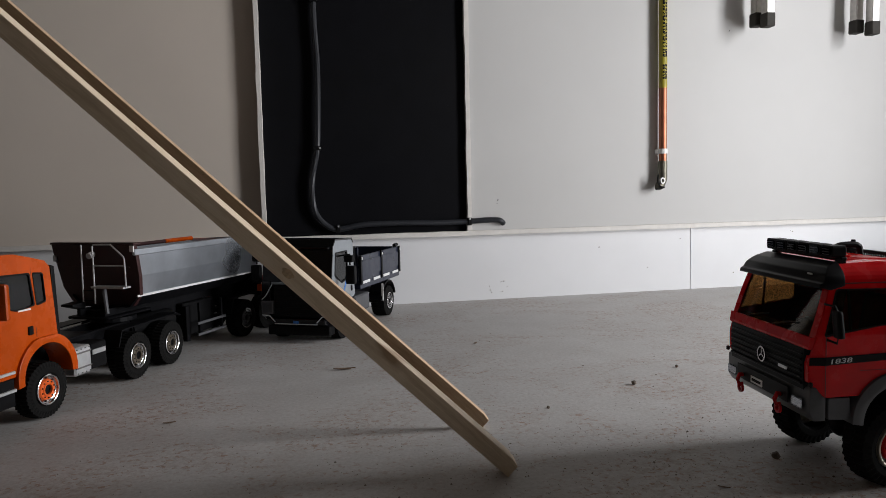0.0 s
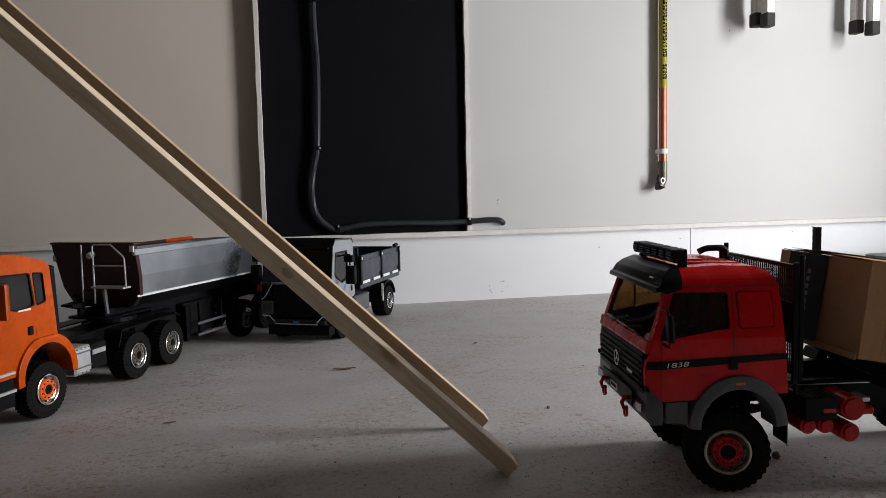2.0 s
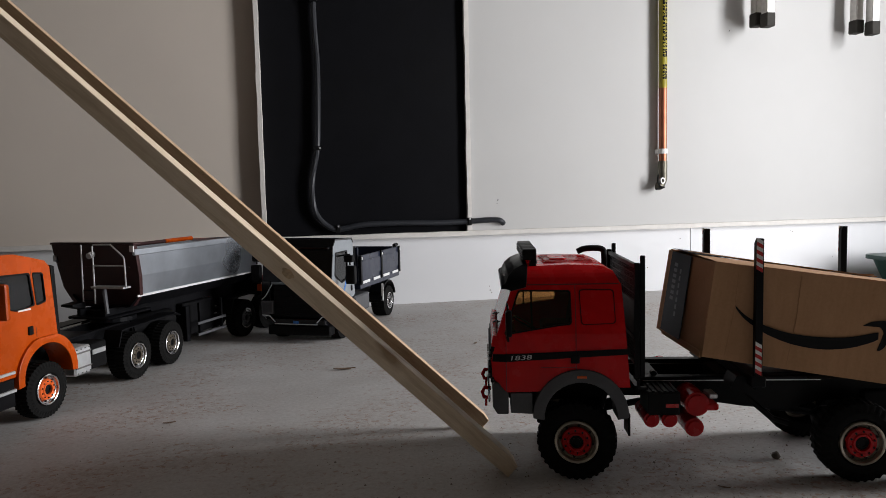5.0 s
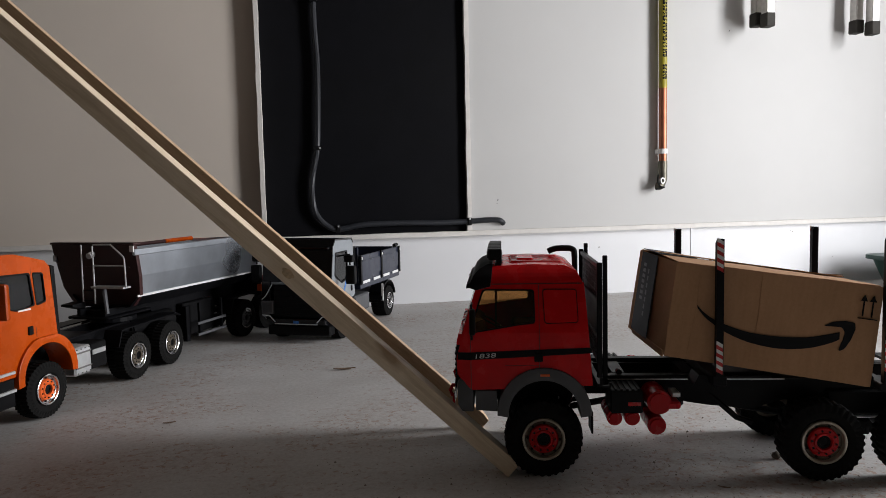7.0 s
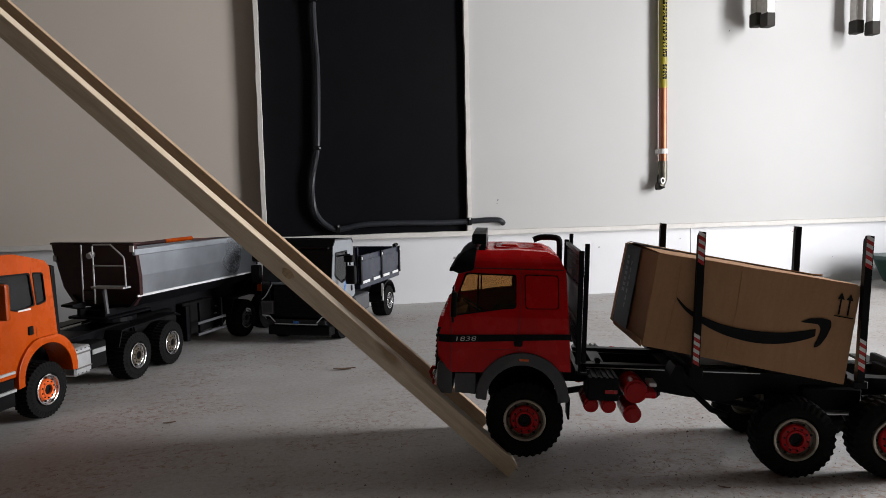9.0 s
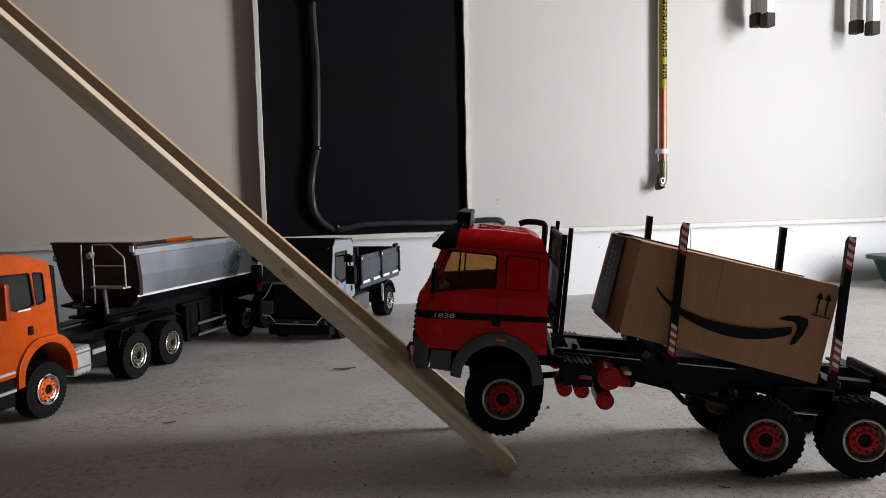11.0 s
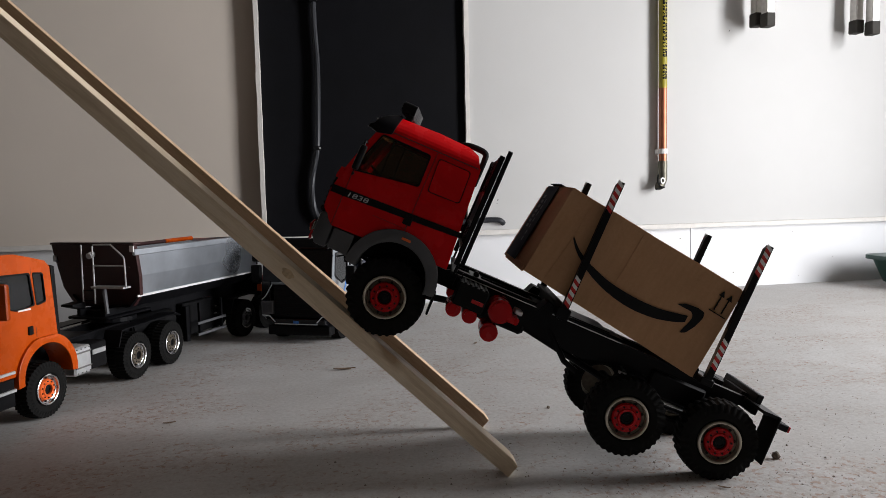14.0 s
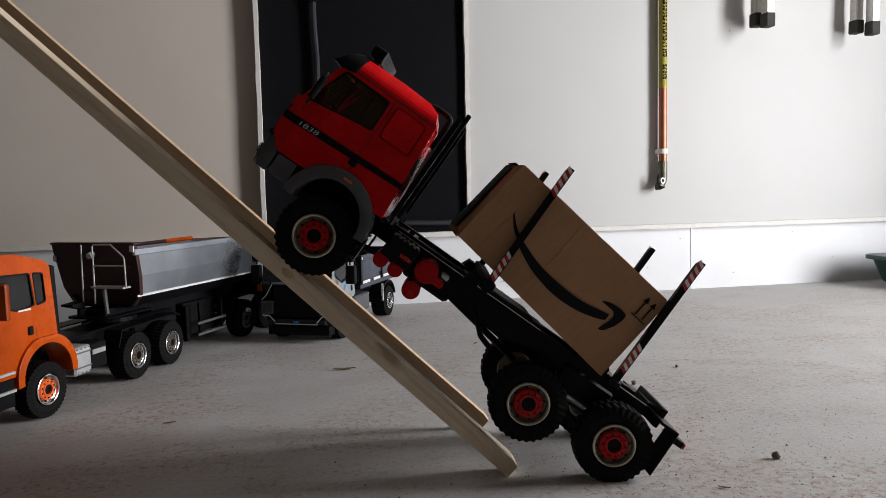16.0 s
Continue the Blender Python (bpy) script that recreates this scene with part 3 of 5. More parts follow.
def make_red_lorry():
    t = thing("model_lorry", "red radio-controlled model lorry with black log chassis carrying a cardboard box", "model lorry")
    arch = arc(0, 0.085, 0.0566, 142.5, 32.5)
    side = [(0.1050, 0.1316), (0.1052, 0.152), (0.1035, 0.163), (0.0985, 0.182), (0.081, 0.2370), (0.066, 0.268), (0.060, 0.2745), (0.0107, 0.2765), (-0.028, 0.2742), (-0.0415, 0.2655), (-0.0480, 0.2460),
            (-0.0498, 0.2440), (-0.0588, 0.1195)] + arch + [(0.0883, 0.1146)]
    win = round_loop([(0.0900, 0.1850), (0.0725, 0.2372), (0.0112, 0.2362), (0.0103, 0.1966), (0.026, 0.1953)], 0.004)
    slp = round_loop([(-0.0003, 0.2366), (-0.0396, 0.2362), (-0.0411, 0.1978), (-0.0023, 0.1967)], 0.004)
    cabo = part("cab", shaped(box(-0.055, 0.098, -0.094, 0.094, 0.1245, 0.128)), M_BLACK, t, "glossy red plastic cab")
    for y0, y1 in ((CABW, CABW - 0.003), (-CABW, -CABW + 0.003)):
        part("side_panel", shaped(plate(side, [win], y0, y1)), M_RED, cabo)
    # roof with ribs, back wall, front pieces
    roof = [(0.066, 0.268), (0.060, 0.2745), (0.0107, 0.2768), (-0.028, 0.2744), (-0.0415, 0.2657), (-0.0480, 0.2460), (-0.045, 0.2460), (-0.0395, 0.2635), (-0.027, 0.2712), (0.0107, 0.2738), (0.058, 0.2718), (0.064, 0.2665)]
    part("roof", shaped(prism(roof, -CABW + 0.001, CABW - 0.001)), M_RED, cabo)
    for y in (-0.055, -0.033, -0.011, 0.011, 0.033, 0.055):
        part("roof_rib", shaped(prism([(0.040, 0.2755), (0.036, 0.2788), (-0.024, 0.2770), (-0.036, 0.2700), (-0.036, 0.266), (0.04, 0.272)], y - 0.004, y + 0.004)), M_RED, cabo)
    part("roof_hatch", shaped(box(0.008, 0.030, -0.03, 0.03, 0.2755, 0.2810, 0.002)), M_RED, cabo)
    part("back_panel", shaped(prism([(-0.0480, 0.2465), (-0.0588, 0.1195), (-0.0560, 0.1195), (-0.0455, 0.2465)], -CABW + 0.0035, CABW - 0.0035)), M_RED, cabo)
    part("front_panel", shaped(prism([(0.1056, 0.1695), (0.1060, 0.1725), (0.1035, 0.1835), (0.0995, 0.1830), (0.099, 0.1695)], -CABW + 0.001, CABW - 0.001)), M_RED, cabo)
    for s in (1, -1):
        part("windscreen_post", shaped(prism([(0.1000, 0.1815), (0.0822, 0.2360), (0.0790, 0.2360), (0.0965, 0.1815)], s * 0.0865, s * (CABW - 0.001))), M_RED, cabo)
        part("corner_panel", shaped(prism([(0.1054, 0.1316), (0.1062, 0.152), (0.104, 0.162), (0.099, 0.162), (0.099, 0.1316)], s * 0.0915, s * (CABW - 0.001))), M_RED, cabo)
    part("header", shaped(prism([(0.066, 0.268), (0.081, 0.2360), (0.078, 0.2350), (0.063, 0.266)], -CABW + 0.001, CABW - 0.001)), M_RED, cabo)
    # gutter line and door seams
    for x0, x1, z0, z1 in ((-0.047, 0.062, 0.2432, 0.2444), (0.0046, 0.0054, 0.128, 0.2425), (0.0880, 0.0888, 0.1150, 0.1845), (0.0054, 0.047, 0.1445, 0.1449)):
        part("door_seam", shaped(box(x0, x1, CABW - 0.0005, CABW + 0.0004, z0, z1)), M_MAROON, cabo, "dark door joint line")
        part("door_seam", shaped(box(x0, x1, -CABW - 0.0004, -CABW + 0.0005, z0, z1)), M_MAROON, cabo, "dark door joint line")
    for s in (1, -1):
        y = s * CABW
        part("sleeper_panel", shaped(prism(slp, y, y + s * 0.0012)), M_RED, cabo)
        part("gasket", shaped(plate([((a + 0.0205) * 1.055 - 0.0205, (b - 0.217) * 1.055 + 0.217) for a, b in slp], [slp], y - s * 0.0003, y + s * 0.0010)), M_BLACK, cabo, "black rubber gasket")
        out = [((a - 0.045) * 1.025 + 0.045, (b - 0.213) * 1.035 + 0.213) for a, b in win]
        part("window_seal", shaped(plate(out, [[((a - 0.045) * 0.97 + 0.045, (b - 0.213) * 0.955 + 0.213) for a, b in win]], y - s * 0.0012, y + s * 0.0007)), M_BLACK, cabo, "black window seal")
        g = part("side_window", shaped(prism([((a - 0.045) * 0.985 + 0.045, (b - 0.213) * 0.98 + 0.213) for a, b in win], y - s * 0.0018, y - s * 0.0012)), M_TINT, cabo, "brown-tinted window")
        g.visible_shadow = False
        # quarter-light post inside the window
        part("window_post", shaped(box(0.0560, 0.0582, y - s * 0.004, y - s * 0.002, 0.190, 0.236)), M_BLACK, cabo)
        part("belt_stripe", shaped(prism([(0.1045, 0.1605), (0.1050, 0.1515), (0.0876, 0.1520), (-0.0577, 0.1598), (-0.0574, 0.1665), (0.0874, 0.1612)], y - s * 0.0002, y + s * 0.0012)), M_BLACK, cabo, "black side stripe")
        part("door_handle", shaped(box(0.001, 0.0115, y - s * 0.0005, y + s * 0.0026, 0.1495, 0.1605, 0.001)), M_BLACK, cabo, "black door handle")
        # model number in silver letters
        tx = text_mesh("1838", 0.0078, 0.0003)
        for v in tx.verts:
            v.co.x += 0.10 * v.co.y
            v.co.x *= 1.78
        m = Matrix(((-1 if s > 0 else 1, 0, 0, 0.0855 if s > 0 else 0.055), (0, 0, 1 if s > 0 else -1, y + s * 0.0014), (0.06 if s > 0 else -0.06, 1, 0, 0.1536 if s > 0 else 0.1552), (0, 0, 0, 1)))
        part("model_number", shaped(moved(tx, m)), M_LETTER, cabo, "silver model number")
        # mirror on its arm
        if s > 0:
            mi = part("mirror", shaped(box(0.0815, 0.0890, y + s * 0.012, y + s * 0.0255, 0.1865, 0.217, 0.003, None, 2)), M_BLACK, t, "black wing mirror")
            part("mirror_arm", shaped(tube([(0.0865, y - s * 0.002, 0.221), (0.0865, y + s * 0.018, 0.2215), (0.0855, y + s * 0.020, 0.214)], 0.0014, 8)), M_BLACK, mi)
            part("mirror_arm", shaped(tube([(0.0870, y - s * 0.001, 0.1815), (0.0860, y + s * 0.016, 0.1805), (0.0855, y + s * 0.018, 0.189)], 0.0013, 8)), M_BLACK, mi)
        # wheel-arch flare
        fe = arc(0, 0.085, 0.0572, -2, 182, 22) + arc(0, 0.083, 0.0435, 183, -3, 22)
        fl = part("fender", shifted(prism(fe, s * 0.066, s * 0.1035, bev=0.0016)), M_GREY, t, "grey wheel-arch flare", True)
        part("side_marker", shifted(box(-0.007, 0.0045, s * 0.1034, s * 0.1043, 0.1320, 0.1350, 0.0004)), M_LORANGE, fl, "orange side marker")
        part("mud_flap", shifted(box(-0.0590, -0.0565, s * 0.070, s * 0.100, 0.0600, 0.0870, 0.0006)), M_BLACK, fl, "black mud flap")
        # bumper end and step
        part("step_panel", shifted(prism([(0.0835, 0.1135), (0.0575, 0.1135), (0.0570, 0.0870), (0.0835, 0.0885)], s * 0.060, s * 0.0985, bev=0.0012)), M_GREY, t, "dark grey step panel")
    # windscreen
    ws = prism([(0.1000, 0.1825), (0.0818, 0.2362), (0.0810, 0.2360), (0.0992, 0.1822)], -0.0868, 0.0868)
    g = part("windscreen", shaped(ws), M_SMOKE, cabo, "brown-tinted windscreen")
    g.visible_shadow = False
    for y0, y1 in ((-0.055, -0.005), (0.01, 0.06)):
        part("wiper", shaped(tube([(0.1022, y0, 0.1840), (0.0990, (y0 + y1) / 2, 0.1905), (0.0975, y1, 0.1945)], 0.0009, 6)), M_BLACK, cabo, "black wiper")
    # sun visor, light bar
    vis = [(0.0935, 0.2385), (0.0925, 0.2440), (0.0885, 0.2460), (0.0845, 0.2590), (0.0770, 0.2705), (0.0660, 0.2785), (0.0600, 0.2785), (0.0630, 0.2410), (0.0810, 0.2365), (0.0890, 0.2395)]
    vo = part("sun_visor", shaped(prism(vis, -CABW - 0.003, CABW + 0.003, bev=0.0018)), M_VISOR, t, "glossy black sun visor", True)
    part("roof_marker", shaped(box(0.0875, 0.0900, 0.070, 0.080, 0.2560, 0.2590, 0.0008)), M_WHITE, vo, "pale marker lamp")
    lb = part("light_bar", shifted(box(0.0480, 0.0560, -0.0735, 0.0735, 0.2670, 0.2722, 0.0012)), M_BLACK, t, "black roof light bar with six lamps")
    for s in (1, -1):
        part("bracket", shifted(prism([(0.0590, 0.2500), (0.0470, 0.2520), (0.0500, 0.2690), (0.0575, 0.2690)], s * 0.064, s * 0.0735, bev=0.0008)), M_BLACK, lb)
    for i in range(6):
        y = -0.0610 + 0.0244 * i
        la = part("lamp", shifted(prism(round_loop([(y - 0.0118, 0.2712), (y + 0.0118, 0.2712), (y + 0.0118, 0.2852), (y - 0.0118, 0.2852)], 0.004), 0.0490, 0.0655, axis="x", bev=0.0006)), M_BLACK, lb, "black spotlight housing")
        part("lens", shifted(prism(round_loop([(y - 0.0092, 0.2735), (y + 0.0092, 0.2735), (y + 0.0092, 0.2830), (y - 0.0092, 0.2830)], 0.004), 0.0650, 0.0668, axis="x")), M_DARKGLASS, la, "dark ribbed lens")
        for z in (-0.003, 0.0, 0.003):
            part("lens_bar", shifted(box(0.0668, 0.0676, y - 0.0065, y + 0.0065, 0.2778 + z - 0.0004, 0.2778 + z + 0.0004)), M_GREY, la)
    # grille, badge ring, bumper, lamps, hooks
    gr = part("grille", shaped(prism([(0.1062, 0.1215), (0.1075, 0.150), (0.1062, 0.1690), (0.0985, 0.1690), (0.0985, 0.1215)], -0.0910, 0.0910)), M_BLACK, t, "black slatted grille")
    for i in range(6):
        z = 0.1275 + 0.0068 * i
        part("slat", shaped(box(0.1055, 0.1092 if i < 5 else 0.1080, -0.0895, 0.0895, z, z + 0.0030, 0.0007)), M_STEEL, gr)
    part("badge", shaped(moved(ring([(0.0082, 0.0), (0.0100, 0.0), (0.0100, 0.0015), (0.0082, 0.0015)], 28), pose(0.1095, 0.0, 0.1440, 0, 0, -90))), M_CHROME, gr, "plain round chrome badge", True)
    for a in (90, 210, 330):
        part("badge_spoke", shaped(moved(box(0, 0.0083, -0.0008, 0.0008, -0.0006, 0.0006), pose(0.1100, 0, 0.1440) @ Matrix(((0, 0, 1, 0), (1, 0, 0, 0), (0, 1, 0, 0), (0, 0, 0, 1))) @ pose(0, 0, 0, 0, 0, a))), M_CHROME, gr)
    part("name_bar", shaped(box(0.1088, 0.1096, 0.040, 0.060, 0.1375, 0.1410)), M_ALU, gr, "small pale name bar")
    bu = prism([(0.1065, 0.1265), (0.1095, 0.1235), (0.1095, 0.0960), (0.1040, 0.0865), (0.0860, 0.0865), (0.0860, 0.1130), (0.0980, 0.1265)], -0.0980, 0.0980, bev=0.0022)
    for v in bu.verts:
        if abs(v.co.y) > 0.09 and v.co.x > 0.1:
            v.co.x -= 0.004
    bp = part("bumper", shifted(bu), M_BUMP, t, "grey bumper with black centre", True)
    part("bumper_insert", shifted(box(0.1088, 0.1107, -0.062, 0.062, 0.0985, 0.1185, 0.001)), M_BLACK, bp, "black bumper insert")
    part("number_plate", shifted(box(0.1107, 0.1115, -0.024, 0.004, 0.1015, 0.1100)), M_WHITE, bp, "white number plate")
    part("plate_bars", shifted(box(0.1115, 0.1119, -0.021, 0.001, 0.1040, 0.1075)), M_INK, bp)
    for s in (1, -1):
        part("headlight", shifted(box(0.1085, 0.1108, s * 0.066, s * 0.089, 0.0985, 0.1115, 0.0015)), M_CLEAR, bp, "clear headlight")
        part("headlight_bowl", shifted(box(0.1080, 0.1094, s * 0.067, s * 0.088, 0.0995, 0.1105, 0.001)), M_CHROME, bp)
        y = s * 0.046
        hk = part("tow_hook", shifted(tube([(0.107, y, 0.1050), (0.115, y, 0.1060), (0.118, y, 0.1000), (0.116, y, 0.0935), (0.111, y, 0.0930)], 0.0027, 8)), M_REDP, bp, "red tow shackle", True)
        part("shackle_ring", shifted(moved(ring([(0.0035, -0.0015), (0.0065, -0.0015), (0.0065, 0.0015), (0.0035, 0.0015)], 16), pose(0.1135, y, 0.0885, 0, 0, 90))), M_REDP, hk)
        part("corner_lamp", shifted(box(0.1035, 0.1075, s * 0.0965, s * 0.1012, 0.1270, 0.1330, 0.001)), M_BLACK, bp, "dark corner lamp")
    # inside the cab
    for y in (0.045, -0.045):
        st = part("seat", shifted(box(-0.002, 0.036, y - 0.025, y + 0.025, 0.150, 0.175, 0.005, None, 2)), M_BLACK, cabo, "black cab seat")
        part("backrest", shifted(moved(box(-0.006, 0.004, -0.022, 0.022, 0, 0.052, 0.004, None, 2), pose(-0.004, y, 0.172, 0, -10, 0))), M_BLACK, st)
    part("dashboard", shifted(prism([(0.0965, 0.150), (0.0955, 0.181), (0.085, 0.184), (0.074, 0.176), (0.072, 0.150)], -0.090, 0.090)), M_BLACK, cabo, "black dashboard")
    part("steering_wheel", shifted(moved(ring([(0.0135, -0.001), (0.0155, -0.001), (0.0155, 0.001), (0.0135, 0.001)], 24), pose(0.064, 0.045, 0.190, 60, 0, 90))), M_BLACK, cabo, "black steering wheel")
    part("paper_card", shifted(moved(box(-0.006, 0.006, -0.009, 0.009, 0, 0.0006), pose(0.085, 0.015, 0.1855, 0, 15, 30))), M_WHITE, cabo, "pale paper card on the dashboard")
    # air intake stack on the far side of the cab
    part("air_intake", shifted(tube(smooth_path([(-0.053, -0.052, 0.225), (-0.053, -0.052, 0.265), (-0.0505, -0.052, 0.2725), (-0.042, -0.052, 0.2745), (-0.026, -0.052, 0.2740), (-0.016, -0.052, 0.2700)], 5), 0.0042, 10)), M_BLACK, t, "black air intake pipe", True)
    # headboard behind the cab
    hb = part("headboard", shifted(box(-0.0690, -0.0668, -0.094, 0.094, 0.1800, 0.2180)), M_STEEL, t, "black steel headboard with perforated bands")
    for y in (-0.0965, 0.0965):
        part("post", shifted(box(-0.0705, -0.0640, y - 0.0022, y + 0.0022, 0.1290, 0.2690, 0.0008)), M_STEEL, hb)
        part("post", shifted(box(-0.0768, -0.0710, y - 0.0018, y + 0.0018, 0.1310, 0.2775, 0.0008)), M_STEEL, hb)
        part("post_foot", shifted(box(-0.0705, -0.0675, y - 0.0022, y + 0.0022, 0.1165, 0.1288)), M_STEEL, hb)
        part("post_hook", shifted(prism([(-0.0675, 0.1165), (-0.0805, 0.1165), (-0.0805, 0.1230), (-0.0785, 0.1230), (-0.0785, 0.1195), (-0.0675, 0.1195)], y - 0.0015, y + 0.0015)), M_STEEL, hb)
    part("foot_rail", shifted(box(-0.0715, -0.0655, -0.0945, 0.0945, 0.1162, 0.1200)), M_STEEL, hb)
    for z in (0.1480, 0.1775, 0.2200, 0.2640):
        part("rail", shifted(box(-0.0705, -0.0655, -0.0915, 0.0915, z - 0.0022, z + 0.0022)), M_STEEL, hb)
    for z0, z1 in ((0.1505, 0.1750), (0.2222, 0.2618)):
        bm = None
        for i in range(38):
            y = -0.0885 + 0.177 * i / 37
            bm = box(-0.0690, -0.0676, y - 0.0008, y + 0.0008, z0, z1, 0, bm)
        for i in range(1, 5):
            z = z0 + (z1 - z0) * i / 5
            bm = box(-0.0688, -0.0678, -0.0915, 0.0915, z - 0.0006, z + 0.0006, 0, bm)
        part("mesh_band", shifted(bm), M_STEEL, hb)
    # chassis
    ch = None
    for s in (1, -1):
        ch = prism([(0.095, 0.112), (0.095, 0.092), (-0.225, 0.092), (-0.260, 0.100), (-0.492, 0.100), (-0.492, 0.1135), (-0.070, 0.116), (-0.060, 0.112)], s * 0.030, s * 0.037, ch)
    for x in (0.06, -0.10, -0.19, -0.30, -0.39, -0.485):
        ch = box(x - 0.008, x + 0.008, -0.030, 0.030, 0.102, 0.118, 0, ch)
    cho = part("chassis_frame", shifted(ch), M_STEEL, t, "black steel chassis rails")
    for s in (1, -1):
        part("subframe_rail", shifted(box(-0.285, -0.074, s * 0.040, s * 0.054, 0.1162, 0.1202, 0.0008)), M_STEEL, cho)
        part("edge_strip", shifted(box(-0.300, -0.083, s * 0.0542, s * 0.0550, 0.1150, 0.1161)), M_ALU, cho, "thin bare metal edge")
        part("side_plate", shifted(prism([(-0.076, 0.1168), (-0.076, 0.098), (-0.150, 0.090), (-0.210, 0.081), (-0.262, 0.077), (-0.300, 0.088), (-0.470, 0.094), (-0.470, 0.1140)], s * 0.0375, s * 0.050)), M_STEEL, cho)
    part("deck_plate", shifted(box(-0.285, -0.215, -0.0395, 0.0395, 0.1165, 0.1210)), M_STEEL, cho)
    part("roller", shifted(cyl((-0.098, 0.041, 0.1232), (-0.098, 0.049, 0.1232), 0.0038, 12)), M_STEEL, cho)
    # bolsters with stakes
    for x in (-0.2065, -0.3975):
        bo = part("bolster", shifted(box(x - 0.0085, x + 0.0085, -0.1055, 0.1055, 0.1140 if x < -0.3 else 0.1200, 0.1230 if x < -0.3 else 0.1330, 0.0012)), M_STEEL, t, "black steel cross bolster")
        for s in (1, -1):
            sk = part("stake", shifted(prism([(x - 0.0042, 0.118), (x + 0.0042, 0.118), (x + 0.0042, 0.2900), (x + 0.0020, 0.2955), (x - 0.0042, 0.2955)], s * 0.0965, s * 0.1050, bev=0.0004)), M_STEEL, bo, "black steel stake")
            for z0, n in ((0.134, 4), (0.256, 4)):
                for i in range(n * 2):
                    zz = z0 + 0.0046 * i
                    q = prism([(x - 0.0030, zz), (x + 0.0042, zz + 0.0042), (x + 0.0042, zz + 0.0088), (x - 0.0030, zz + 0.0046)], s * 0.1049, s * 0.1053)
                    part("stripe", shifted(q), M_REFLR if i % 2 == 0 else M_WHITE, sk)
        part("bracket", shifted(prism([(x + 0.0087, 0.127), (x + 0.012, 0.130), (x + 0.020, 0.130), (x + 0.022, 0.126), (x + 0.026, 0.117), (x + 0.0087, 0.115)], 0.056, 0.090)), M_STEEL, bo)
        part("bracket", shifted(prism([(x + 0.0087, 0.127), (x + 0.012, 0.130), (x + 0.020, 0.130), (x + 0.022, 0.126), (x + 0.026, 0.117), (x + 0.0087, 0.115)], -0.090, -0.056)), M_STEEL, bo)
    # battery box and air tanks on both sides
    for s in (1, -1):
        bb = part("battery_box", shifted(box(-0.1185, -0.0800, s * 0.052, s * 0.0985, 0.0850, 0.1130, 0.0016)), M_BLACK, t, "black ribbed battery box")
        for i in range(5):
            x = -0.1155 + 0.0068 * i
            part("rib", shifted(box(x, x + 0.0034, s * 0.055, s * 0.0985, 0.1125, 0.1148, 0.0006)), M_BLACK, bb)
        part("reflector", shifted(box(-0.1160, -0.1010, s * 0.0984, s * 0.0995, 0.0945, 0.0990)), M_REFLR, bb, "red reflector")
        for x, z, r, y0 in ((-0.0850, 0.0785, 0.0094, 0.040), (-0.1062, 0.0785, 0.0094, 0.040), (-0.1355, 0.0690, 0.0112, 0.045), (-0.1385, 0.0975, 0.0145, 0.045)):
            part("air_tank", shifted(cyl((x, s * y0, z), (x, s * 0.0985, z), r, 22, bev=0.003)), M_REDP, t, "red air tank", True)
        part("valve_block", shifted(box(-0.1640, -0.1460, s * 0.070, s * 0.0965, 0.0895, 0.0985, 0.002)), M_REDP, t, "red valve block")
        part("valve", shifted(box(-0.166, -0.156, s * 0.060, s * 0.085, 0.1010, 0.1065, 0.001)), M_ALU, t)
    # axles, springs, shafts
    for x, z, nm in ((0.0, 0.0487, "front_axle"), (-0.3315, 0.0487, "rear_axle"), (-0.446, 0.0540, "rear_axle")):
        ax = cyl((x, -0.070, z), (x, 0.070, z), 0.0085, 12)
        o = bmesh.new()
        bmesh.ops.create_uvsphere(o, u_segments=14, v_segments=8, radius=0.0175)
        ax = add(ax, moved(o, pose(x, 0.0, z)))
        a = part(nm, shifted(ax), M_STEEL, t, "black axle with differential", True)
    for s in (1, -1):
        for x0, x1, z in ((-0.058, 0.060, 0.082), (-0.455, -0.320, 0.083)):
            for k in range(3):
                c = (x0 + x1) / 2
                h = (x1 - x0) / 2 * (1 - 0.2 * k)
                part("leaf_spring", shifted(prism([(c - h, z + 0.006), (c, z - 0.003 * k - 0.004), (c + h, z + 0.006), (c + h, z + 0.0085), (c, z - 0.003 * k - 0.0015), (c - h, z + 0.0085)], s * 0.040, s * 0.050)), M_STEEL, t)
        part("torque_rod", shifted(tube([(-0.205, s * 0.046, 0.100), (-0.243, s * 0.052, 0.066), (-0.262, s * 0.054, 0.060)], 0.0038, 8)), M_STEEL, t)
        part("link_rod", shifted(tube([(-0.345, s * 0.052, 0.066), (-0.430, s * 0.052, 0.069)], 0.0022, 8)), M_ALU, t, "bare metal link rod")
        part("damper", shifted(tube([(-0.026, s * 0.050, 0.060), (-0.040, s * 0.046, 0.110)], 0.0042, 10)), M_STEEL, t)
        part("rear_flap", shifted(moved(box(-0.0012, 0.0012, s * 0.060, s * 0.100, -0.062, 0.0, 0.0004), pose(-0.5000, 0, 0.1130, 0, 2, 0))), M_BLACK, t, "black rear mud flap")
        part("flap_arm", shifted(box(-0.5015, -0.478, s * 0.040, s * 0.098, 0.1095, 0.1132)), M_STEEL, t)
        ti = part("tail_light", shifted(box(-0.5150, -0.5010, s * 0.055, s * 0.098, 0.0990, 0.1075, 0.001)), M_BLACK, t, "tail light")
        part("tail_lens", shifted(box(-0.5170, -0.5145, s * 0.057, s * 0.0985, 0.0995, 0.1070, 0.0006)), M_REFLR, ti, "red tail lens")
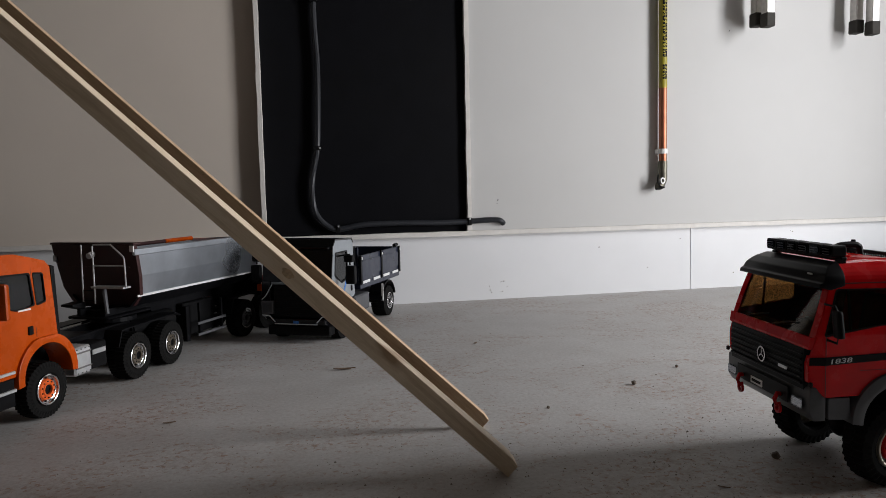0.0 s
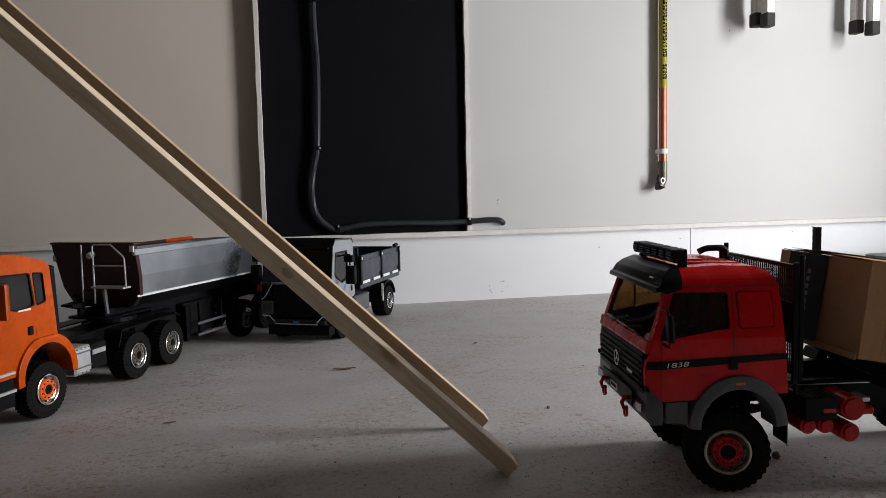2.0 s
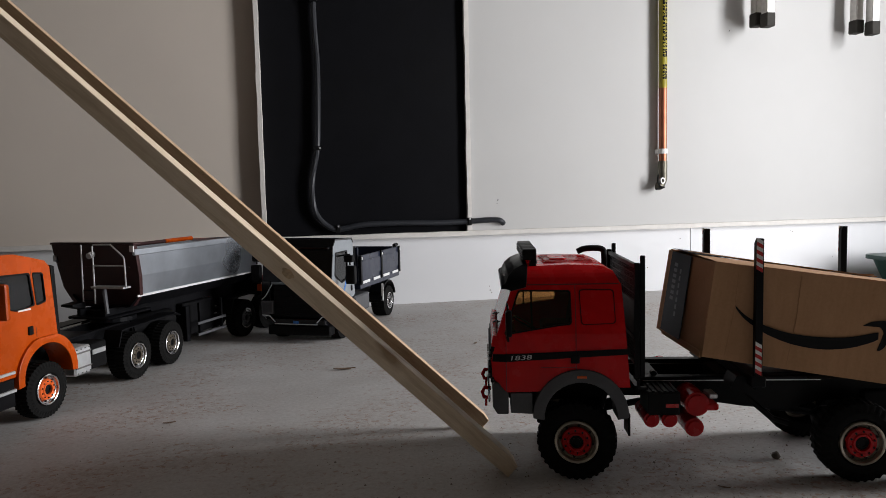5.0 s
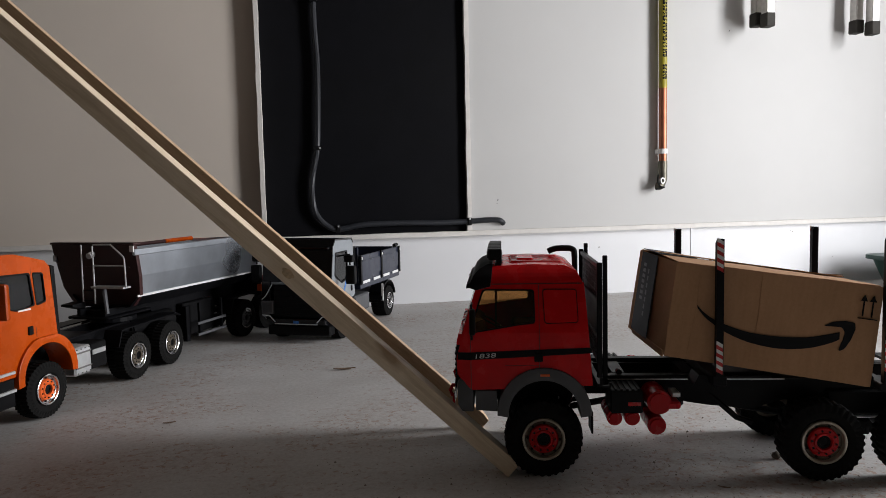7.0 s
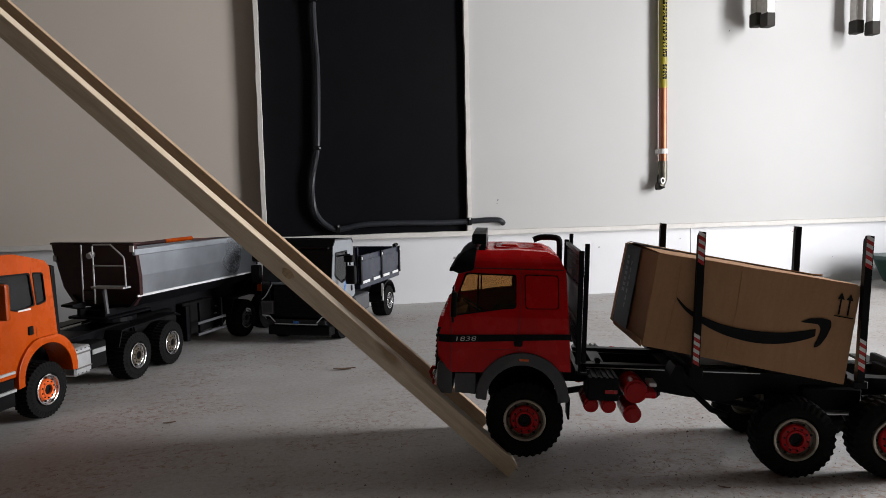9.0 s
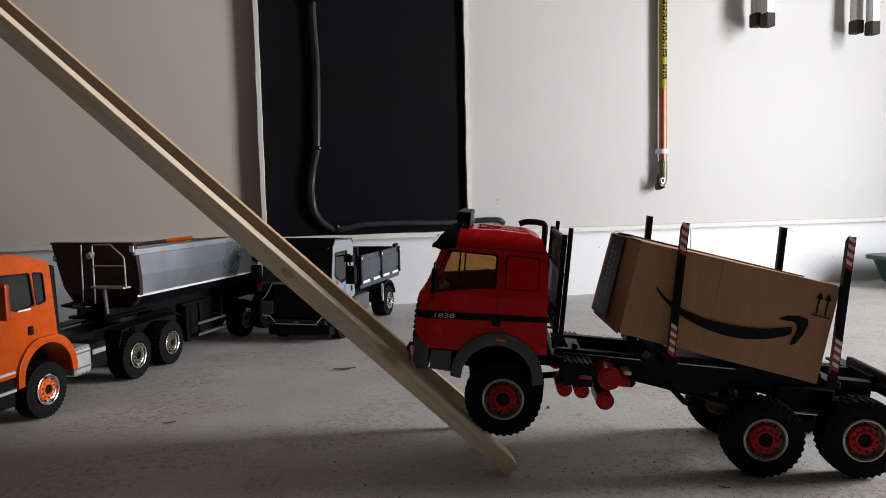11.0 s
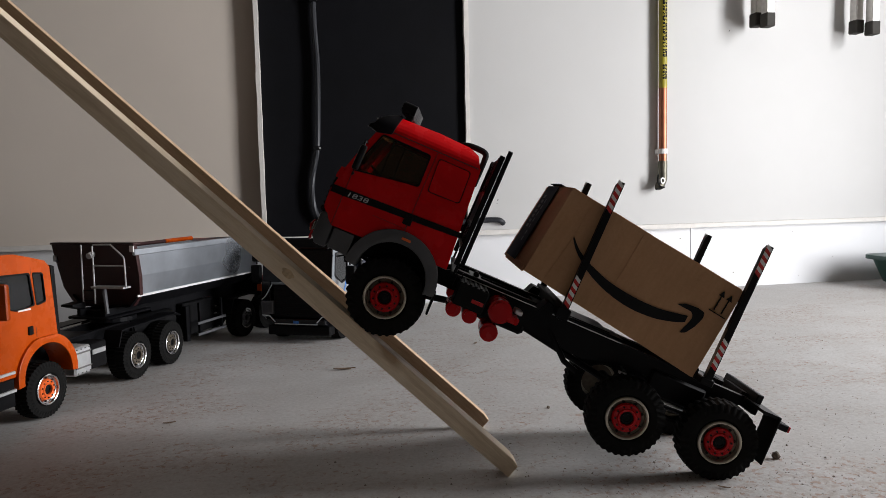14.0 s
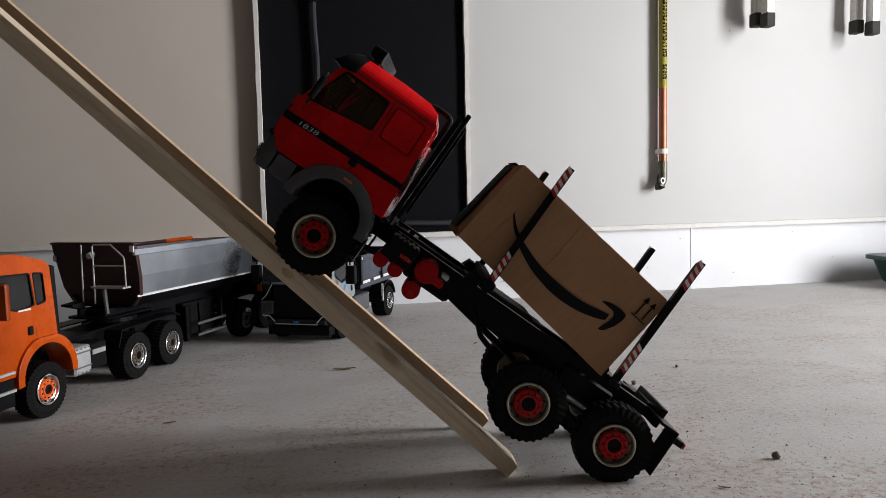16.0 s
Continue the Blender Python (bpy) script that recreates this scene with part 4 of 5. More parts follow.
        part("suspension_block", shifted(box(-0.425, -0.350, s * 0.034, s * 0.056, 0.070, 0.102, 0.003)), M_STEEL, t)
    part("drive_shaft", shifted(tube([(-0.02, 0, 0.060), (-0.150, 0, 0.085), (-0.320, 0, 0.056)], 0.0045, 10)), M_STEEL, t, "black drive shaft")
    part("gearbox", shifted(box(-0.185, -0.115, -0.026, 0.026, 0.070, 0.100, 0.004)), M_STEEL, t)
    part("link_shaft", shifted(tube([(-0.345, 0, 0.052), (-0.43, 0, 0.056)], 0.0042, 10)), M_STEEL, t)
    part("motor_block", shifted(box(-0.04, 0.085, -0.045, 0.045, 0.088, 0.124, 0.004)), M_STEEL, t)
    part("cross_member", shifted(box(-0.4940, -0.4860, -0.055, 0.055, 0.0980, 0.1250, 0.001)), M_STEEL, t)
    # wheels
    wheels = []
    for x, face in ((0.0, 0.0905), (-0.3315, 0.0965), (-0.446, 0.0985)):
        for s in (1, -1):
            wh = make_wheel(t, 0.049, 0.034, M_REDP, "red wheel hub")
            wheels.append((wh, x + LX, s * face, s))
    return t, wheels


red_lorry, red_wheels = make_red_lorry()


# ---- the cardboard box on the lorry ----
# its axes: x rearwards along the near top edge, y across to the far side, z down; turned 9.0 degrees nose up on the lorry
BOX_FIX = pose(-0.1625 + LX, 0.0930, 0.2690, 0, 9.02, 180)


def make_carton():
    L, W, H, k = 0.2325, 0.186, 0.1128, 0.0016
    t = thing("cardboard_box", "worn brown cardboard parcel box with black arrow print, tied between stakes", "box")

    def sheet(x0, x1, y0, y1, z0, z1, dent, seed):
        """A slightly buckled board."""
        bm = box(x0, x1, y0, y1, z0, z1)
        bmesh.ops.subdivide_edges(bm, edges=[e for e in bm.edges if e.calc_length() > 0.02], cuts=7, use_grid_fill=True)
        for v in bm.verts:
            d = noise.noise(v.co * 22 + Vector((seed, 0, 0))) * dent
            ext = sorted(((x1 - x0, 0), (y1 - y0, 1), (z1 - z0, 2)))[0][1]
            v.co[ext] += d
        return bm
    for nm, a in (("side_panel", (0, L, 0, k, 0, H)), ("side_panel", (0, L, W - k, W, 0, H)), ("end_panel", (0, k, k, W - k, 0, H)), ("end_panel", (L - k, L, k, W - k, 0, H)), ("base_panel", (k, L - k, k, W - k, H - k, H))):
        part(nm, sheet(*a, 0.0011 if nm == "side_panel" else 0.0016, len(nm)), M_CARD, t, smooth=True)
    # closed top flaps with an open, ragged far edge
    part("flap", moved(sheet(0.002, L - 0.003, 0.002, W * 0.48, -0.0012, 0.0, 0.0012, 3), pose(0, 0, 0, -1.2, 0, 0)), M_CARD, t, smooth=True)
    part("flap", moved(sheet(0.002, L - 0.004, -W * 0.50, 0.0, -0.0012, 0.0, 0.0014, 9), pose(0, W - 0.001, -0.0005, 2.2, 0, 0)), M_CARD, t, smooth=True)
    part("torn_flap", moved(sheet(0, 0.055, -0.02, 0.0, -0.001, 0.0, 0.002, 5), pose(L - 0.080, W - 0.012, 0.0005, 3, 2, 3)), M_CARD, t, "torn cardboard flap")
    part("torn_flap", moved(sheet(0, 0.022, -0.02, 0.0, -0.001, 0.0, 0.002, 6), pose(L - 0.006, W - 0.03, -0.001, 4, 8, 0)), M_CARD, t, "torn cardboard flap")
    part("front_flap", moved(box(-0.0015, 0, 0.004, W - 0.03, 0, 0.008), pose(-0.001, 0, H - 0.006, 0, 8, 0)), M_CARD, t, "bent front flap")
    # tape over the front end, with print bars
    tp = part("tape", box(-0.0026, -0.0020, W * 0.42, W * 0.86, 0.0, H - 0.004), M_TAPE, t, "dark navy parcel tape with pale print")
    part("tape", box(-0.0022, 0.045, W * 0.42, W * 0.86, -0.0042, -0.0037), M_TAPE, t, "dark navy parcel tape")
    for i in range(7):
        part("print_bar", box(-0.0030, -0.0026, W * 0.68, W * 0.755, 0.014 + 0.0075 * i, 0.0185 + 0.0075 * i), M_TAPEINK, tp)
    for i in range(7):
        part("print_bar", box(-0.0030, -0.0026, W * 0.58, W * 0.615, 0.020 + 0.0095 * i, 0.026 + 0.0095 * i), M_TAPEINK, tp)
    # the curved arrow print
    top = [(0.0300, 0.0470), (0.0400, 0.0548), (0.0500, 0.0602), (0.0690, 0.0660), (0.0964, 0.0706), (0.1294, 0.0706), (0.1617, 0.0668), (0.1866, 0.0598), (0.1978, 0.0562)]
    bot = [(0.0312, 0.0502), (0.0400, 0.0590), (0.0502, 0.0657), (0.0707, 0.0755), (0.0984, 0.0825), (0.1319, 0.0842), (0.1639, 0.0790), (0.1884, 0.0698), (0.1985, 0.0640)]
    bm = bmesh.new()
    a = [bm.verts.new((p.x * 0.962, -0.0016, p.y)) for p in smooth_path([(x, z, 0) for x, z in top], 4)]
    b = [bm.verts.new((p.x * 0.962, -0.0016, p.y)) for p in smooth_path([(x, z, 0) for x, z in bot], 4)]
    for i in range(len(a) - 1):
        bm.faces.new((a[i], a[i + 1], b[i + 1], b[i]))
    g = bmesh.ops.extrude_face_region(bm, geom=bm.faces[:])
    bmesh.ops.translate(bm, vec=(0, 0.0035, 0), verts=[e for e in g["geom"] if isinstance(e, bmesh.types.BMVert)])
    part("arrow_print", bm, M_INK, t, "black curved arrow print")
    hd = round_loop([(0.1790, 0.0512), (0.1893, 0.0452), (0.2031, 0.0425), (0.2135, 0.0432), (0.2150, 0.0500), (0.2117, 0.0625), (0.2055, 0.0740), (0.1995, 0.0775), (0.2000, 0.0730), (0.2030, 0.0630), (0.2040, 0.0550), (0.1995, 0.0500)], 0.002, 2)
    hd = [(a * 0.962, b) for a, b in hd]
    part("arrow_print", prism(hd, -0.0016, 0.0015), M_INK, t, "black arrow head print")
    up = box(0.2080, 0.2290, -0.0020, 0.0010, 0.0368, 0.0378)
    for x in (0.2125, 0.2225):
        up = box(x - 0.0005, x + 0.0005, -0.0020, 0.0010, 0.016, 0.0350, 0, up)
        up = prism([(x - 0.0034, 0.0178), (x, 0.0112), (x + 0.0034, 0.0178)], -0.0020, 0.0010, up)
    part("arrow_marks", up, M_INK, t, "small black this-way-up arrows")
    # creases across the near side
    for x in (0.028, 0.098):
        part("crease", tube([(x, 0.0002, 0.004), (x + 0.001, -0.0002, 0.05), (x - 0.003, 0.0002, H - 0.004)], 0.0006, 6), M_CARD, t)
    # the parcel is squashed out of square: offsets of its eight corners, front end first
    dx = {(0, 0, 0): -0.003, (0, 1, 0): -0.010, (0, 1, 1): -0.010, (0, 0, 1): 0.0, (1, 0, 1): 0.010, (1, 0, 0): 0.004, (1, 1, 0): 0.004, (1, 1, 1): 0.010}
    dz = {(0, 0, 0): 0.002, (0, 1, 0): 0.004, (0, 1, 1): 0.006, (0, 0, 1): 0.003, (1, 0, 1): 0.004, (1, 0, 0): -0.003, (1, 1, 0): 0.006, (1, 1, 1): 0.004}
    for o in t.children_recursive:
        for v in o.data.vertices:
            u = [max(0, min(1, c / e)) for c, e in zip(v.co, (L, W, H))]
            f = {q: math.prod(c if k else 1 - c for c, k in zip(u, q)) for q in dx}
            v.co.x += sum(f[q] * dx[q] for q in f)
            v.co.z += sum(f[q] * dz[q] for q in f)
    for o in t.children_recursive:       # drawn with z down: turn it up
        o.data.transform(Matrix.Diagonal((1, 1, -1, 1)))
        o.data.flip_normals()
    return t


carton = make_carton()


# ---- wheels of the parked lorries ----
def road_wheel(parent, x, y, z, r, w, s, colour, label, turn=0.0):
    wh = make_wheel(parent, r, w, colour, label, M_CHROME, 40)
    wh.matrix_basis = pose(x, y, z, 0, turn, 0 if s > 0 else 180)
    return wh


# ---- the orange tractor unit ----
def make_orange_tractor():
    t = thing("model_tractor_unit", "orange model tractor unit with black chassis parked on the floor", "model lorry", pose(-0.655, 1.158, 0, 0, 0, 258.85))
    W = 0.190
    side = [(0.118, 0.085), (0.122, 0.150), (0.112, 0.195), (0.096, 0.258), (0.082, 0.2755), (0.040, 0.2745), (0.004, 0.2660), (-0.024, 0.2585), (-0.034, 0.248), (-0.0385, 0.130)] + arc(-0.009, 0.076, 0.055, 118, 12, 12) + [(0.048, 0.085)]
    win = round_loop([(0.072, 0.2440), (0.0120, 0.2415), (0.0090, 0.1900), (0.046, 0.1860), (0.080, 0.1960)], 0.004)
    win2 = round_loop([(0.0050, 0.2410), (-0.0165, 0.2385), (-0.0165, 0.1930), (0.0045, 0.1895)], 0.004)
    cab = add(plate(side, [win, win2], 0.0, -0.003), plate(side, [win, win2], -W, -W + 0.003))
    cab = prism([(0.096, 0.258), (0.082, 0.2755), (0.040, 0.2745), (0.004, 0.2660), (-0.024, 0.2585), (-0.034, 0.248), (-0.031, 0.246), (-0.022, 0.2555), (0.004, 0.2630), (0.040, 0.2715), (0.080, 0.2725), (0.093, 0.257)], -0.001, -W + 0.001, cab)
    cab = prism([(-0.034, 0.248), (-0.0385, 0.130), (-0.0355, 0.130), (-0.031, 0.248)], -0.001, -W + 0.001, cab)
    cab = prism([(0.118, 0.085), (0.122, 0.150), (0.116, 0.178), (0.112, 0.178), (0.115, 0.085)], -0.001, -W + 0.001, cab)
    for v in cab.verts:
        k = max(0, min(1, (v.co.z - 0.18) / 0.10))
        v.co.y = (v.co.y + W / 2) * (1 - 0.07 * k) - W / 2
    c = part("cab", cab, M_ORANGE, t, "glossy orange cab")
    part("cab_floor", box(-0.035, 0.115, -W + 0.004, -0.004, 0.134, 0.138), M_BLACK, c)

    def lean(bm):
        for v in bm.verts:
            k = max(0, min(1, (v.co.z - 0.18) / 0.10))
            v.co.y = (v.co.y + W / 2) * (1 - 0.07 * k) - W / 2
        return bm
    for y, s in ((0.0, 1), (-W, -1)):
        for loop, q in ((win, 1.03), (win2, 1.06)):
            cx, cz = sum(a for a, b in loop) / len(loop), sum(b for a, b in loop) / len(loop)
            big = [((a - cx) * q + cx, (b - cz) * q + cz) for a, b in loop]
            sm = [((a - cx) * 0.95 + cx, (b - cz) * 0.95 + cz) for a, b in loop]
            part("window_seal", lean(plate(big, [sm], y - s * 0.002, y + s * 0.0008)), M_BLACK, c, "black window seal")
            g = part("side_window", lean(prism(sm, y - s * 0.002, y - s * 0.0012)), M_DARKGLASS, c, "dark side window")
            g.visible_shadow = False
        part("door_seam", lean(prism([(0.0086, 0.250), (0.0078, 0.250), (0.0080, 0.138), (0.0088, 0.138)], y - s * 0.0005, y + s * 0.0004)), M_MAROON, c, "dark door joint")
        part("door_handle", box(0.016, 0.0265, y - s * 0.001, y + s * 0.002, 0.1440, 0.1580, 0.001), M_BLACK, c, "black door handle")
        part("name_bars", box(0.018, 0.044, y - s * 0.0005, y + s * 0.0006, 0.1840, 0.1868), M_WHITE, c, "pale unreadable lettering bar")
        f = arc(-0.009, 0.074, 0.066, 188, -8, 24) + arc(-0.009, 0.072, 0.0525, -6, 186, 24)
        part("fender", prism([(a * 1.02, min(b, 0.136)) for a, b in f], y + s * 0.005, y - s * 0.040, bev=0.0018), M_ORANGE, t, "orange wheel arch", True)
        part("mirror", box(0.090, 0.100, y + s * 0.008, y + s * 0.030, 0.1800, 0.2350, 0.004, None, 2), M_ORANGE, c, "orange wing mirror")
        for z in (0.066, 0.094):
            part("step", box(0.060, 0.110, y - s * 0.030, y + s * 0.003, z - 0.003, z + 0.002, 0.0008), M_ALU, t, "aluminium tread step")
        part("step_side", box(0.060, 0.110, y - s * 0.028, y + s * 0.000, 0.040, 0.085, 0.002), M_STEEL, t)
    g = part("windscreen", prism([(0.112, 0.178), (0.096, 0.262), (0.095, 0.262), (0.111, 0.178)], -0.004, -W + 0.004), M_DARKGLASS, c, "dark windscreen")
    g.visible_shadow = False
    part("rear_fairing", prism([(-0.0390, 0.250), (-0.0470, 0.247), (-0.0520, 0.125), (-0.0430, 0.125)], -0.006, -0.030, bev=0.001), M_BLACK, t, "black rear fairing")
    part("rear_fairing", prism([(-0.0390, 0.250), (-0.0470, 0.247), (-0.0520, 0.125), (-0.0430, 0.125)], -W + 0.006, -W + 0.030, bev=0.001), M_BLACK, t, "black rear fairing")
    ch = None
    for y in (-0.062, -0.128):
        ch = box(-0.440, 0.090, y - 0.004, y + 0.004, 0.075, 0.105, 0, ch)
    for x in (-0.43, -0.3, -0.18, -0.06, 0.06):
        ch = box(x - 0.01, x + 0.01, -0.124, -0.066, 0.080, 0.100, 0, ch)
    part("chassis_frame", ch, M_STEEL, t, "black chassis rails")
    part("deck", box(-0.180, -0.060, -0.150, -0.040, 0.1055, 0.1095, 0.001), M_STEEL, t, "black catwalk plate")
    tk = part("fuel_tank", box(-0.118, -0.074, -0.045, 0.000, 0.0500, 0.1000, 0.003), M_ALU, t, "bare aluminium side tank")
    for z in (0.062, 0.088):
        part("strap", box(-0.116, -0.076, 0.0000, 0.0012, z, z + 0.003), M_CHROME, tk)
    for i in range(4):
        for z in (0.054, 0.096):
            part("rivet", cyl((-0.112 + 0.0105 * i, 0, z), (-0.112 + 0.0105 * i, 0.001, z), 0.0011, 6), M_STEEL, tk)
    part("fuel_tank", box(-0.118, -0.074, -W, -0.145, 0.0500, 0.1000, 0.003), M_ALU, t)
    part("side_box", box(-0.165, -0.122, -0.045, -0.004, 0.0520, 0.0980, 0.002), M_BLACK, t, "black side box")
    part("box_plate", box(-0.160, -0.124, -0.0039, -0.002, 0.0780, 0.0870, 0.0004), M_ALU, t, "bare metal plate")
    part("fifth_wheel", prism(arc(-0.315, -0.095, 0.045, 0, 350, 20), 0.1065, 0.1150, axis="z"), M_STEEL, t, "black fifth-wheel plate")
    for y0, y1 in ((-0.004, -0.040), (-W + 0.004, -W + 0.040)):
        part("mud_guard", prism([(-0.200, 0.075), (-0.212, 0.105), (-0.225, 0.1065), (-0.405, 0.1065), (-0.418, 0.100), (-0.416, 0.098), (-0.404, 0.1040), (-0.226, 0.1040), (-0.2145, 0.1030), (-0.203, 0.074)], y0, y1), M_STEEL, t, "black mud guard")
    for x in (-0.009, -0.255, -0.375):
        part("axle", cyl((x, -W + 0.03, 0.047), (x, -0.03, 0.047), 0.008, 10), M_STEEL, t)
        for y, s in ((0.0, 1), (-W, -1)):
            road_wheel(t, x, y, 0.047, 0.047, 0.032 if x > -0.1 else 0.040, s, M_LORANGE if x > -0.1 else M_DISH, "orange wheel hub" if x > -0.1 else "dull grey wheel hub", 17 * s)
    return t


# ---- the tipper trailer ----
def make_trailer():
    t = thing("model_tipper_trailer", "model tipper trailer with bare metal tub coupled behind the orange tractor", "model trailer", pose(-0.62, 1.42, 0, 0, 0, 253))
    sec = [(0.0, 0.2420), (-0.003, 0.200), (-0.012, 0.1590), (-0.034, 0.1370), (-0.172, 0.1370), (-0.192, 0.1590), (-0.200, 0.200), (-0.202, 0.2280)]
    inn = [(-0.1995, 0.2280), (-0.1975, 0.200), (-0.190, 0.1605), (-0.1705, 0.1395), (-0.0355, 0.1395), (-0.014, 0.1605), (-0.0055, 0.200), (-0.0025, 0.2420)]
    tub = part("tub", prism(sec + inn, -0.024, -0.475, axis="x"), M_BODY, t, "brushed metal tub")
    for y0, y1, h in ((0.002, -0.005, 0.0), (-0.204, -0.197, -0.014)):
        part("top_rail", box(-0.478, -0.016, y1, y0, 0.2422 + h, 0.2555 + h, 0.0012), M_BODY, tub, "pale top rail")
    part("edge_strip", moved(box(-0.475, -0.033, -0.0012, 0.0012, -0.0022, 0.0022), pose(0, -0.0122, 0.1580)), M_WHITE, tub, "pale lower edge strip")
    part("belly", prism([(-0.0135, 0.1560), (-0.035, 0.1340), (-0.155, 0.1340), (-0.1765, 0.1560), (-0.1765, 0.1575), (-0.156, 0.1365), (-0.034, 0.1365), (-0.0135, 0.1575)], -0.034, -0.474, axis="x"), M_STEEL, tub)
    fw = [(0.001, 0.2640), (0.001, 0.2410), (-0.002, 0.199), (-0.011, 0.1580), (-0.034, 0.1345), (-0.172, 0.1345), (-0.186, 0.1430), (-0.200, 0.172), (-0.203, 0.2410), (-0.203, 0.2640)]
    fr = part("front_wall", prism(fw, -0.014, -0.0235, axis="x", bev=0.0008), M_MAROON, tub, "dark maroon front wall")
    for o in (tub, fr):                  # the front end leans back downwards
        for v in o.data.vertices:
            if v.co.x > -0.04:
                v.co.x -= 0.24 * (0.264 - v.co.z)
    part("front_cap", box(-0.034, -0.012, -0.205, 0.003, 0.2642, 0.2685, 0.001), M_MAROON, fr)
    part("corner_plate", box(-0.013, -0.010, -0.006, 0.003, 0.250, 0.262), M_WHITE, fr, "pale corner reflector")
    part("fold_line", box(-0.0138, -0.0122, -0.180, -0.010, 0.2185, 0.2200), M_MAROON, fr)
    part("tailgate", prism([(a, min(b, 0.2480 + 0.04 * (a + 0.1))) for a, b in fw], -0.4755, -0.482, axis="x"), M_BODY, tub)
    part("tub_liner", prism([(-0.1990, 0.2300), (-0.1965, 0.200), (-0.189, 0.1615), (-0.1700, 0.1405), (-0.0360, 0.1405), (-0.0150, 0.1615), (-0.0065, 0.200), (-0.0055, 0.2440), (-0.0070, 0.2440), (-0.0080, 0.2005),
        (-0.0165, 0.1625), (-0.0368, 0.1420), (-0.1690, 0.1420), (-0.1878, 0.1625), (-0.1950, 0.2005), (-0.1975, 0.2300)], -0.075, -0.474, axis="x"), M_MAROON, tub, "dark maroon inside of the tub")
    part("tarp_roll", tube([(-0.05, -0.196, 0.2455), (-0.36, -0.197, 0.2455)], 0.0046, 8), M_MAROON, t, "rolled dark cover")
    part("tarp_roll", tube([(-0.362, -0.197, 0.2455), (-0.47, -0.197, 0.2455)], 0.0054, 8), M_ORANGE, t, "rolled orange cover")
    # access ladder and platform at the front
    ld = part("ladder_rail", tube([(0.012, -0.103, 0.2660), (0.014, -0.103, 0.150)], 0.0016, 8), M_ALU, t, "thin bare metal rail")
    part("ladder_rail", tube([(0.014, -0.074, 0.148), (0.014, -0.074, 0.263), (0.014, -0.071, 0.2665), (0.014, -0.030, 0.2665), (0.014, -0.001, 0.243), (0.014, 0.001, 0.238), (0.014, 0.002, 0.182)], 0.0017, 8), M_ALU, t, "thin bare metal hand rail", True)
    for z in (0.2245,):
        part("cross_rail", tube([(0.014, -0.074, z), (0.014, 0.002, z)], 0.0014, 8), M_ALU, t)
    part("platform", box(0.000, 0.022, -0.076, 0.002, 0.1800, 0.1840, 0.0006), M_ALU, t, "narrow metal platform")
    for z in (0.155, 0.175):
        part("rung", tube([(0.013, -0.103, z), (0.013, -0.076, z)], 0.0013, 6), M_STEEL, t)
    part("work_lamp", cyl((-0.002, -0.088, 0.246), (0.010, -0.088, 0.243), 0.0062, 14), M_ALU, t, "round metal work lamp")
    part("tip_cylinder", tube([(0.004, -0.060, 0.176), (0.010, -0.050, 0.128)], 0.0044, 10), M_GREY, t, "dark grey tipping ram")
    # chassis
    ch = None
    for y in (-0.065, -0.125):
        ch = prism([(0.005, 0.136), (0.005, 0.118), (-0.130, 0.112), (-0.160, 0.085), (-0.470, 0.085), (-0.470, 0.132), (-0.03, 0.134)], y - 0.004, y + 0.004, ch)
    for x in (-0.02, -0.14, -0.25, -0.36, -0.46):
        ch = box(x - 0.01, x + 0.01, -0.122, -0.068, 0.112, 0.130, 0, ch)
    part("chassis_frame", ch, M_STEEL, t, "black trailer chassis")
    part("coupling_plate", box(-0.115, 0.015, -0.145, -0.045, 0.1155, 0.1210, 0.002), M_STEEL, t)
    part("nose_bracket", prism([(0.012, 0.136), (0.045, 0.146), (0.045, 0.150), (0.012, 0.152)], -0.13, -0.10, bev=0.001), M_STEEL, t, "black front bracket")
    for y in (-0.012, -0.178):
        for z in (0.066, 0.040):
            part("side_guard", box(-0.335, -0.225, y - 0.002, y + 0.002, z - 0.003, z + 0.003, 0.0008), M_GREY, t, "dull grey side guard")
        for x in (-0.24, -0.325):
            part("guard_post", box(x - 0.003, x + 0.003, y - 0.008, y - 0.0025, 0.036, 0.112), M_STEEL, t)
        part("landing_leg", box(-0.205, -0.193, y - 0.018, y - 0.006, 0.030, 0.110, 0.001), M_STEEL, t, "black landing leg")
        part("mud_guard", prism([(-0.345, 0.070), (-0.360, 0.104), (-0.380, 0.1060), (-0.500, 0.1060), (-0.52, 0.09), (-0.518, 0.088), (-0.499, 0.1035), (-0.381, 0.1035), (-0.363, 0.102), (-0.348, 0.069)], y + 0.008, y - 0.030 if y > -0.1 else y - 0.008), M_STEEL, t)
    for x in (-0.412, -0.520):
        part("axle", cyl((x, -0.165, 0.047), (x, -0.025, 0.047), 0.008, 10), M_STEEL, t)
        for y, s in ((-0.002, 1), (-0.188, -1)):
            road_wheel(t, x, y, 0.047, 0.047, 0.034, s, M_GREY, "dull wheel hub", 9)
    # added black bodies that stand in for the deep shade under the trailer
    for y in (-0.060, -0.150):
        part("tool_box", box(-0.330, -0.215, y - 0.018, y + 0.018, 0.036, 0.112, 0.002), M_BLACK, t, "black filler box added for the shade under the trailer")
        part("air_vessel", cyl((-0.185, y, 0.085), (-0.045, y, 0.085), 0.024, 16, bev=0.003), M_BLACK, t, "black filler drum added for the shade under the trailer", True)
    lb = part("light_board", box(-0.486, -0.4825, -0.190, 0.000, 0.095, 0.150, 0.001), M_BLACK, t, "black rear light board")
